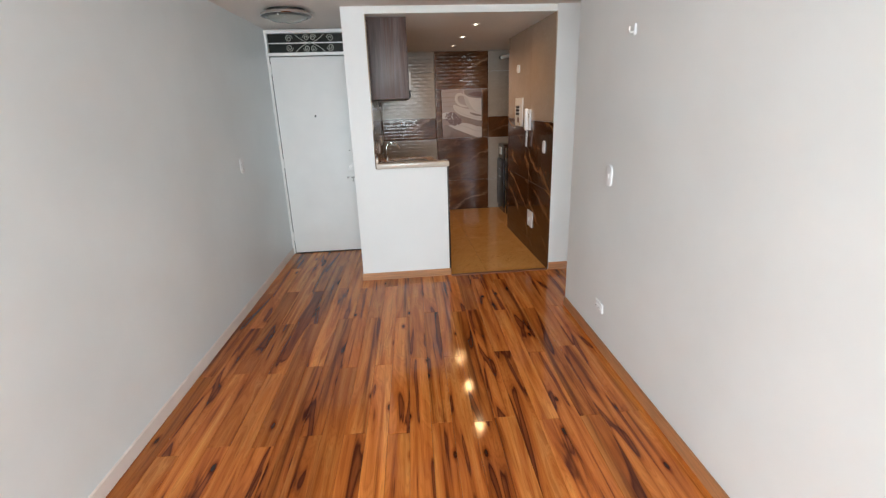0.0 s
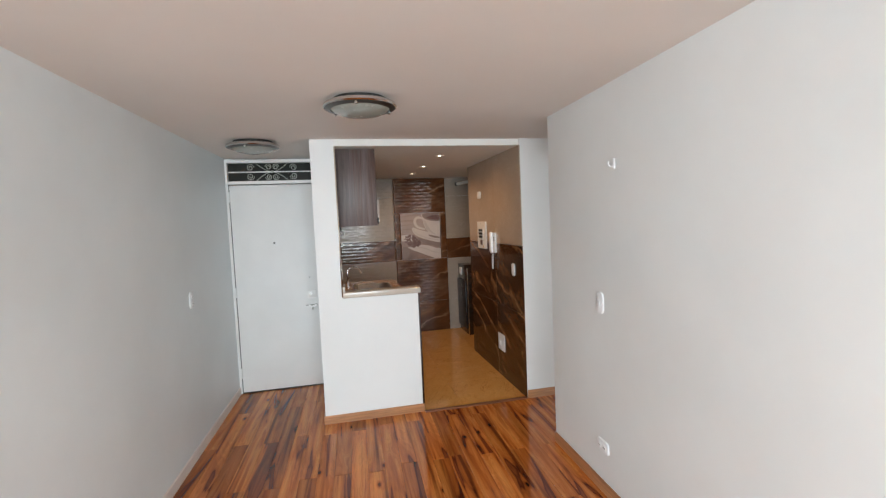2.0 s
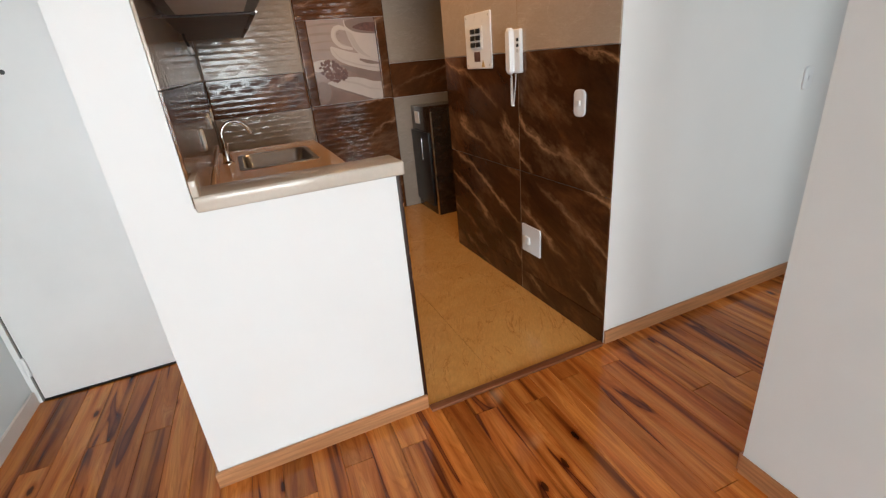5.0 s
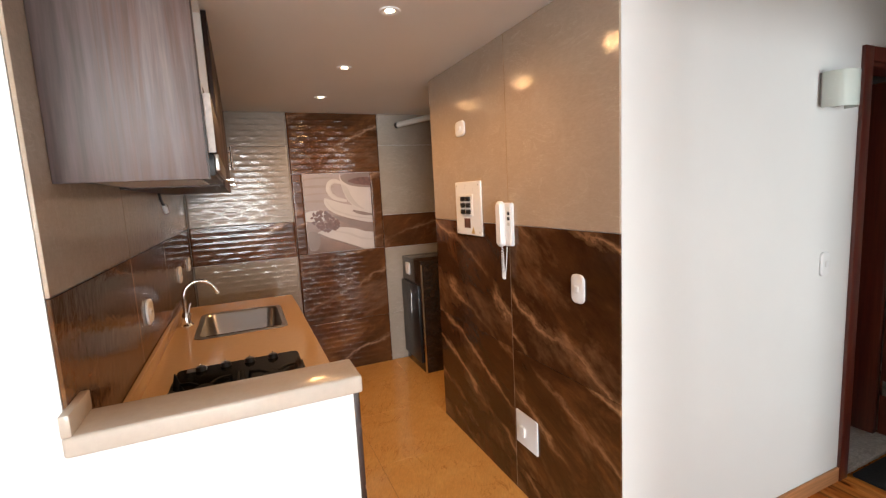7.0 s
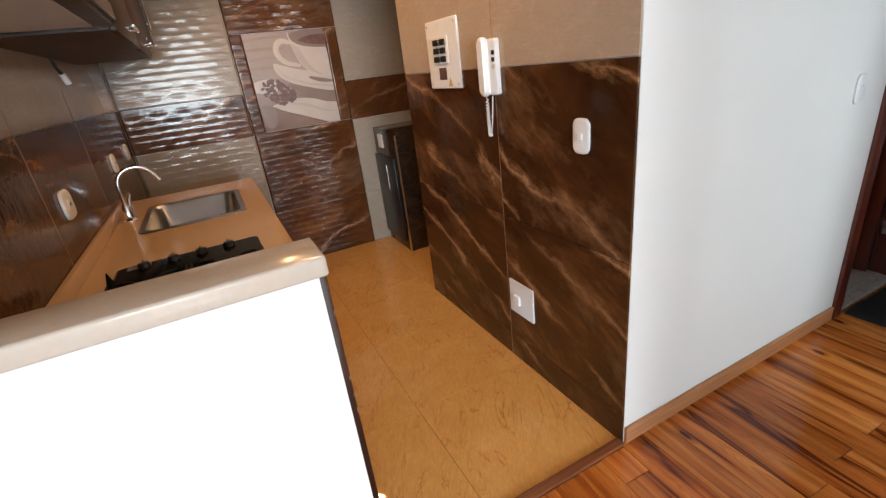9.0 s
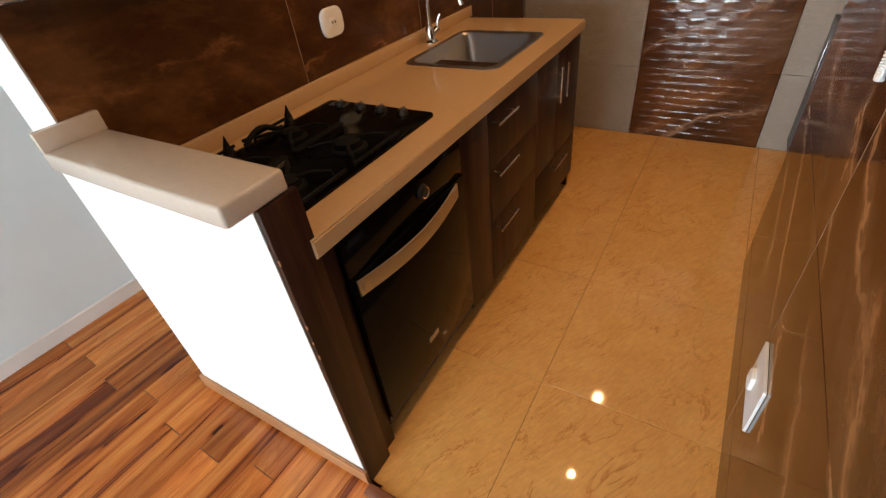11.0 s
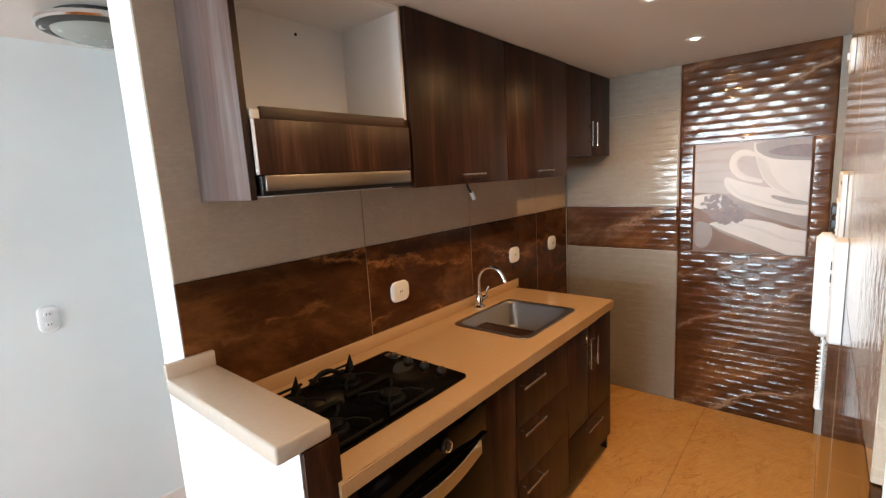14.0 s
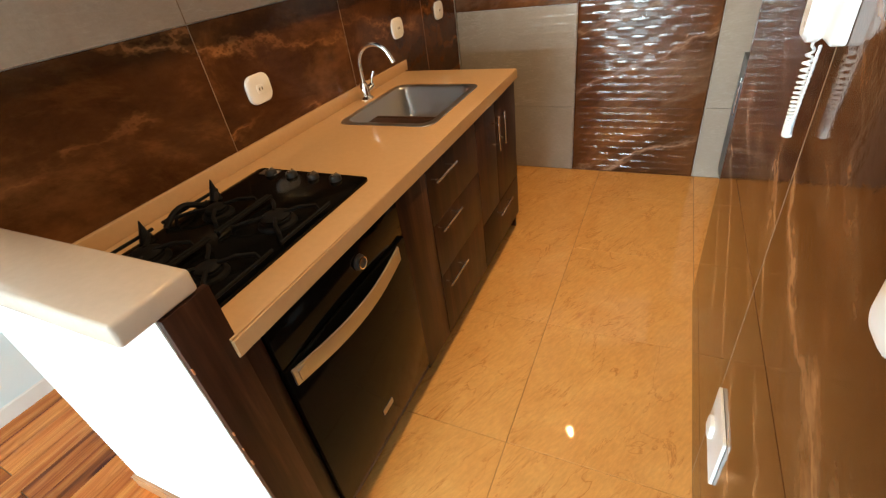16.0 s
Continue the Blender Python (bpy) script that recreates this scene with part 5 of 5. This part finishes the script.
for k in range(110):
    a, d = rb.uniform(0, 2 * math.pi), math.sqrt(rb.random())
    bx, bz = 0.165 + 0.115 * d * math.cos(a), 0.275 + 0.085 * d * math.sin(a) - 0.03 * d * math.cos(a)
    a = rb.random() * 3.14
    vs = []
    for q in range(8):
        ex, ez = 0.016 * math.cos(q * math.pi / 4), 0.010 * math.sin(q * math.pi / 4)
        vs.append(bm.verts.new((MX0 + max(0.004, bx + ex * math.cos(a) - ez * math.sin(a)), Y_BACK - 0.0045 - 0.00001 * k, MZ0 + bz + ex * math.sin(a) + ez * math.cos(a))))
    bm.faces.new(vs)
tagged(part("beans_print", bm, PRINT_BROWN, mu), kind="stuff")

# ---- tiles and boards, piece by piece ----
CACHE = {}


def piece(name, key, build, mat, parent, at, rz=0.0):
    """One piece of a surface, sharing its mesh with alike pieces."""
    if key not in CACHE:
        bm = build()
        me = bpy.data.meshes.new(name)
        bmesh.ops.recalc_face_normals(bm, faces=bm.faces)
        bm.to_mesh(me)
        bm.free()
        me.materials.append(mat)
        CACHE[key] = me
    ob = new(name, CACHE[key])
    ob.parent = parent
    ob.location, ob.rotation_euler = at, (0, 0, rz)
    return ob


G = 0.0012


def wall_tile_x(parent, x, sign, y0, y1, z0, z1, mat):
    """A flat tile on a wall that looks along x."""
    w, h = y1 - y0 - 2 * G, z1 - z0 - 2 * G
    piece("tile", (mat.name, "x", round(w, 4), round(h, 4)), lambda: box(-0.0045, 0.0045, -w / 2, w / 2, -h / 2, h / 2, 0.0012, seg=1), mat, parent,
          (x - sign * 0.0045, (y0 + y1) / 2, (z0 + z1) / 2))


ys_left = [4.20, 4.985, 5.77, 6.555, Y_BACK - 0.010]
for a, b in zip(ys_left, ys_left[1:]):
    wall_tile_x(wall_kl, X_TILE_L, 1, a, b, 0.0, 0.765, BROWN_TILE_L)
    wall_tile_x(wall_kl, X_TILE_L, 1, a, b, 0.765, 1.395, BROWN_TILE_L)
    wall_tile_x(wall_kl, X_TILE_L, 1, a, b, 1.395, Z_KITCHEN, CREAM_TILE)
ys_right = [Y_RETURN + 0.001, 4.893, 5.82]
for a, b in zip(ys_right, ys_right[1:]):
    for z0, z1, mat in ((0.0, 0.135, BROWN_TILE), (0.135, 0.768, BROWN_TILE), (0.768, 1.402, BROWN_TILE), (1.402, Z_KITCHEN, CREAM_TILE)):
        wall_tile_x(wall_kr, X_TILE_R, -1, a, b, z0, z1, mat)


def joint(parent, x, sign, y):
    """A tan line of grout standing between two columns of tiles."""
    piece("grout_joint", ("joint", sign), lambda: box(-0.0018, 0.0018, -0.0010, 0.0010, -Z_KITCHEN / 2 + 0.002, Z_KITCHEN / 2 - 0.002), GROUT_PALE, parent, (x - sign * 0.0014, y, Z_KITCHEN / 2))


for y in ys_left[1:-1]:
    joint(wall_kl, X_TILE_L, 1, y)
for y in ys_right[1:-1]:
    joint(wall_kr, X_TILE_R, -1, y)


def relief_tile(x0, x1, z0, z1, mat, deep=0.0021):
    """A glossy tile with rows of staggered lens-shaped waves on its face."""
    w, h = x1 - x0 - 2 * G, z1 - z0 - 2 * G

    def build():
        bm = bmesh.new()
        nx, nz, pitch, length = max(2, round(w / 0.0155)), max(2, round(h / 0.0047)), 0.047, 0.155
        grid = []
        for i in range(nx + 1):
            x = w * i / nx - w / 2
            row = []
            for j in range(nz + 1):
                z = h * j / nz - h / 2
                k = math.floor((z + z0 + h / 2) / pitch)
                u = (z + z0 + h / 2) / pitch - k
                along = min(1, max(0, 0.5 + 0.95 * math.cos(2 * math.pi * ((x + x0 + w / 2) / length + 0.5 * (k % 2)))))
                edge = min(1, 30 * min(x + w / 2, w / 2 - x, z + h / 2, h / 2 - z) + 0.05)
                row.append(bm.verts.new((x, -deep * ((u / 0.72) ** 1.6 if u < 0.72 else ((1 - u) / 0.28) ** 0.9) * (0.30 + 0.70 * along) * edge, z)))
            grid.append(row)
        for i in range(nx):
            for j in range(nz):
                f = bm.faces.new((grid[i][j], grid[i + 1][j], grid[i + 1][j + 1], grid[i][j + 1]))
                f.smooth = True
        rim = [e for e in bm.edges if e.is_boundary]
        ex = bmesh.ops.extrude_edge_only(bm, edges=rim)
        for v in [g for g in ex["geom"] if isinstance(g, bmesh.types.BMVert)]:
            v.co.y = 0.008
        return bm

    piece("tile", (mat.name, "relief", round(x0, 3), round(z0, 3), round(w, 4), round(h, 4)), build, mat, wall_kb, ((x0 + x1) / 2, Y_BACK, (z0 + z1) / 2))


def flat_tile(x0, x1, z0, z1, mat):
    """A flat tile on the back wall."""
    w, h = x1 - x0 - 2 * G, z1 - z0 - 2 * G
    piece("tile", (mat.name, "y", round(w, 4), round(h, 4)), lambda: box(-w / 2, w / 2, -0.0005, 0.0085, -h / 2, h / 2, 0.0012, seg=1), mat, wall_kb,
          ((x0 + x1) / 2, Y_BACK, (z0 + z1) / 2))


FX0, FX1 = 0.728, 1.510
for z0, z1, mat in ((0.0, 0.46, CREAM_TILE_W), (0.46, 1.088, CREAM_TILE_W), (1.088, 1.395, BROWN_TILE_W), (1.395, 2.03, CREAM_TILE_W), (2.03, Z_KITCHEN, CREAM_TILE_W)):
    relief_tile(X_TILE_L, FX0, z0, z1, mat, 0.0015)
    flat_tile(FX1, 2.43, z0, z1, mat)
for z0, z1 in ((0.0, 0.46), (0.46, 1.098), (1.792, Z_KITCHEN)):
    relief_tile(FX0, FX1, z0, z1, BROWN_TILE_W)
relief_tile(FX0, MX0 - 0.001, 1.098, 1.792, BROWN_TILE_W)
relief_tile(MX1 + 0.001, FX1, 1.098, 1.792, BROWN_TILE_W)

# kitchen floor
floor_k = structure("floor_kitchen", box(X_TILE_L - 0.01, 2.43, Y_RETURN + 0.005, Y_BACK + 0.012, -0.08, -0.004), GROUT_TAN, "polished beige marble-look kitchen floor tiles", "floor")
fxs = [X_TILE_L, 0.325, 0.925, X_TILE_R + 0.006, 2.125, 2.43]
fys = [Y_RETURN + 0.02, 4.80, 5.43, 6.06, 6.69, Y_BACK]
for a, b in zip(fxs, fxs[1:]):
    for c, d in zip(fys, fys[1:]):
        w, h = b - a - 0.002, d - c - 0.002
        if a > X_TILE_R and d < 5.5:
            continue
        piece("tile", ("floor", round(w, 4), round(h, 4)), lambda: box(-w / 2, w / 2, -h / 2, h / 2, -0.008, 0, 0.001, seg=1), FLOOR_TILE, floor_k, ((a + b) / 2, (c + d) / 2, 0))

# laminate boards
floor_l = structure("floor", box(-X_WIDE - T, X_EAST, Y_SOUTH - 0.16, 5.5, -0.10, -0.0085), GROUT, "glossy honey and dark brown acacia laminate floor", "floor")
rp = random.Random(11)
BW, BL = 0.112, 1.33


def lay(x_a, x_b, y_a, y_b, bw, skew, k0=0):
    """Boards between two x and two y, leaning with the room."""
    n = math.ceil((x_b - x_a) / bw - 0.01)
    for i in range(n):
        xc = x_a + (i + 0.5) * bw
        y = y_a - (0.66 if (i + k0) % 2 else 0.0) - rp.choice((0, 0.02, 0.05))
        while y < y_b - 0.02:
            lo, hi = max(y, y_a), min(y + BL, y_b)
            y += BL
            if hi - lo < 0.03:
                continue
            ln = round(hi - lo - 0.0016, 3)
            ym = (lo + hi) / 2
            piece("board", ("board", ln), lambda: box(-bw / 2 + 0.0005, bw / 2 - 0.0005, -ln / 2, ln / 2, -0.008, 0, 0.0014, seg=1), LAMINATE, floor_l,
                  (xc + skew * (ym - Y_CORNER), ym, 0), -math.atan(skew))


lay(-1.21, -1.21 + 9 * BW, Y_SOUTH, 5.20, BW, SKEW)
lay(-1.21 + 9 * BW, -1.21 + 16 * BW, Y_SOUTH, Y_FRONT + 0.01, BW, SKEW, 1)
lay(-1.21 + 16 * BW, -1.21 + 24 * BW, Y_SOUTH, Y_RETURN - 0.016, BW, SKEW, 1)
lay(-1.21 - 13 * BW, -1.24, Y_SOUTH, Y_WIDE, BW, SKEW, 1)
lay(-1.21 + 24 * BW, X_WIDE, Y_SOUTH, Y_WIDE, BW, SKEW)
lay(-1.21 + 24 * BW, X_EAST, Y_CORNER - 0.30, Y_RETURN - 0.001, BW, SKEW)
structure("floor_bedroom", box(XR1 + T, X_EAST, 0.55, Y_CORNER - 0.302, -0.05, -0.001), SKIRT, "brown wooden floor of the unseen room added to light the corridor", "floor")
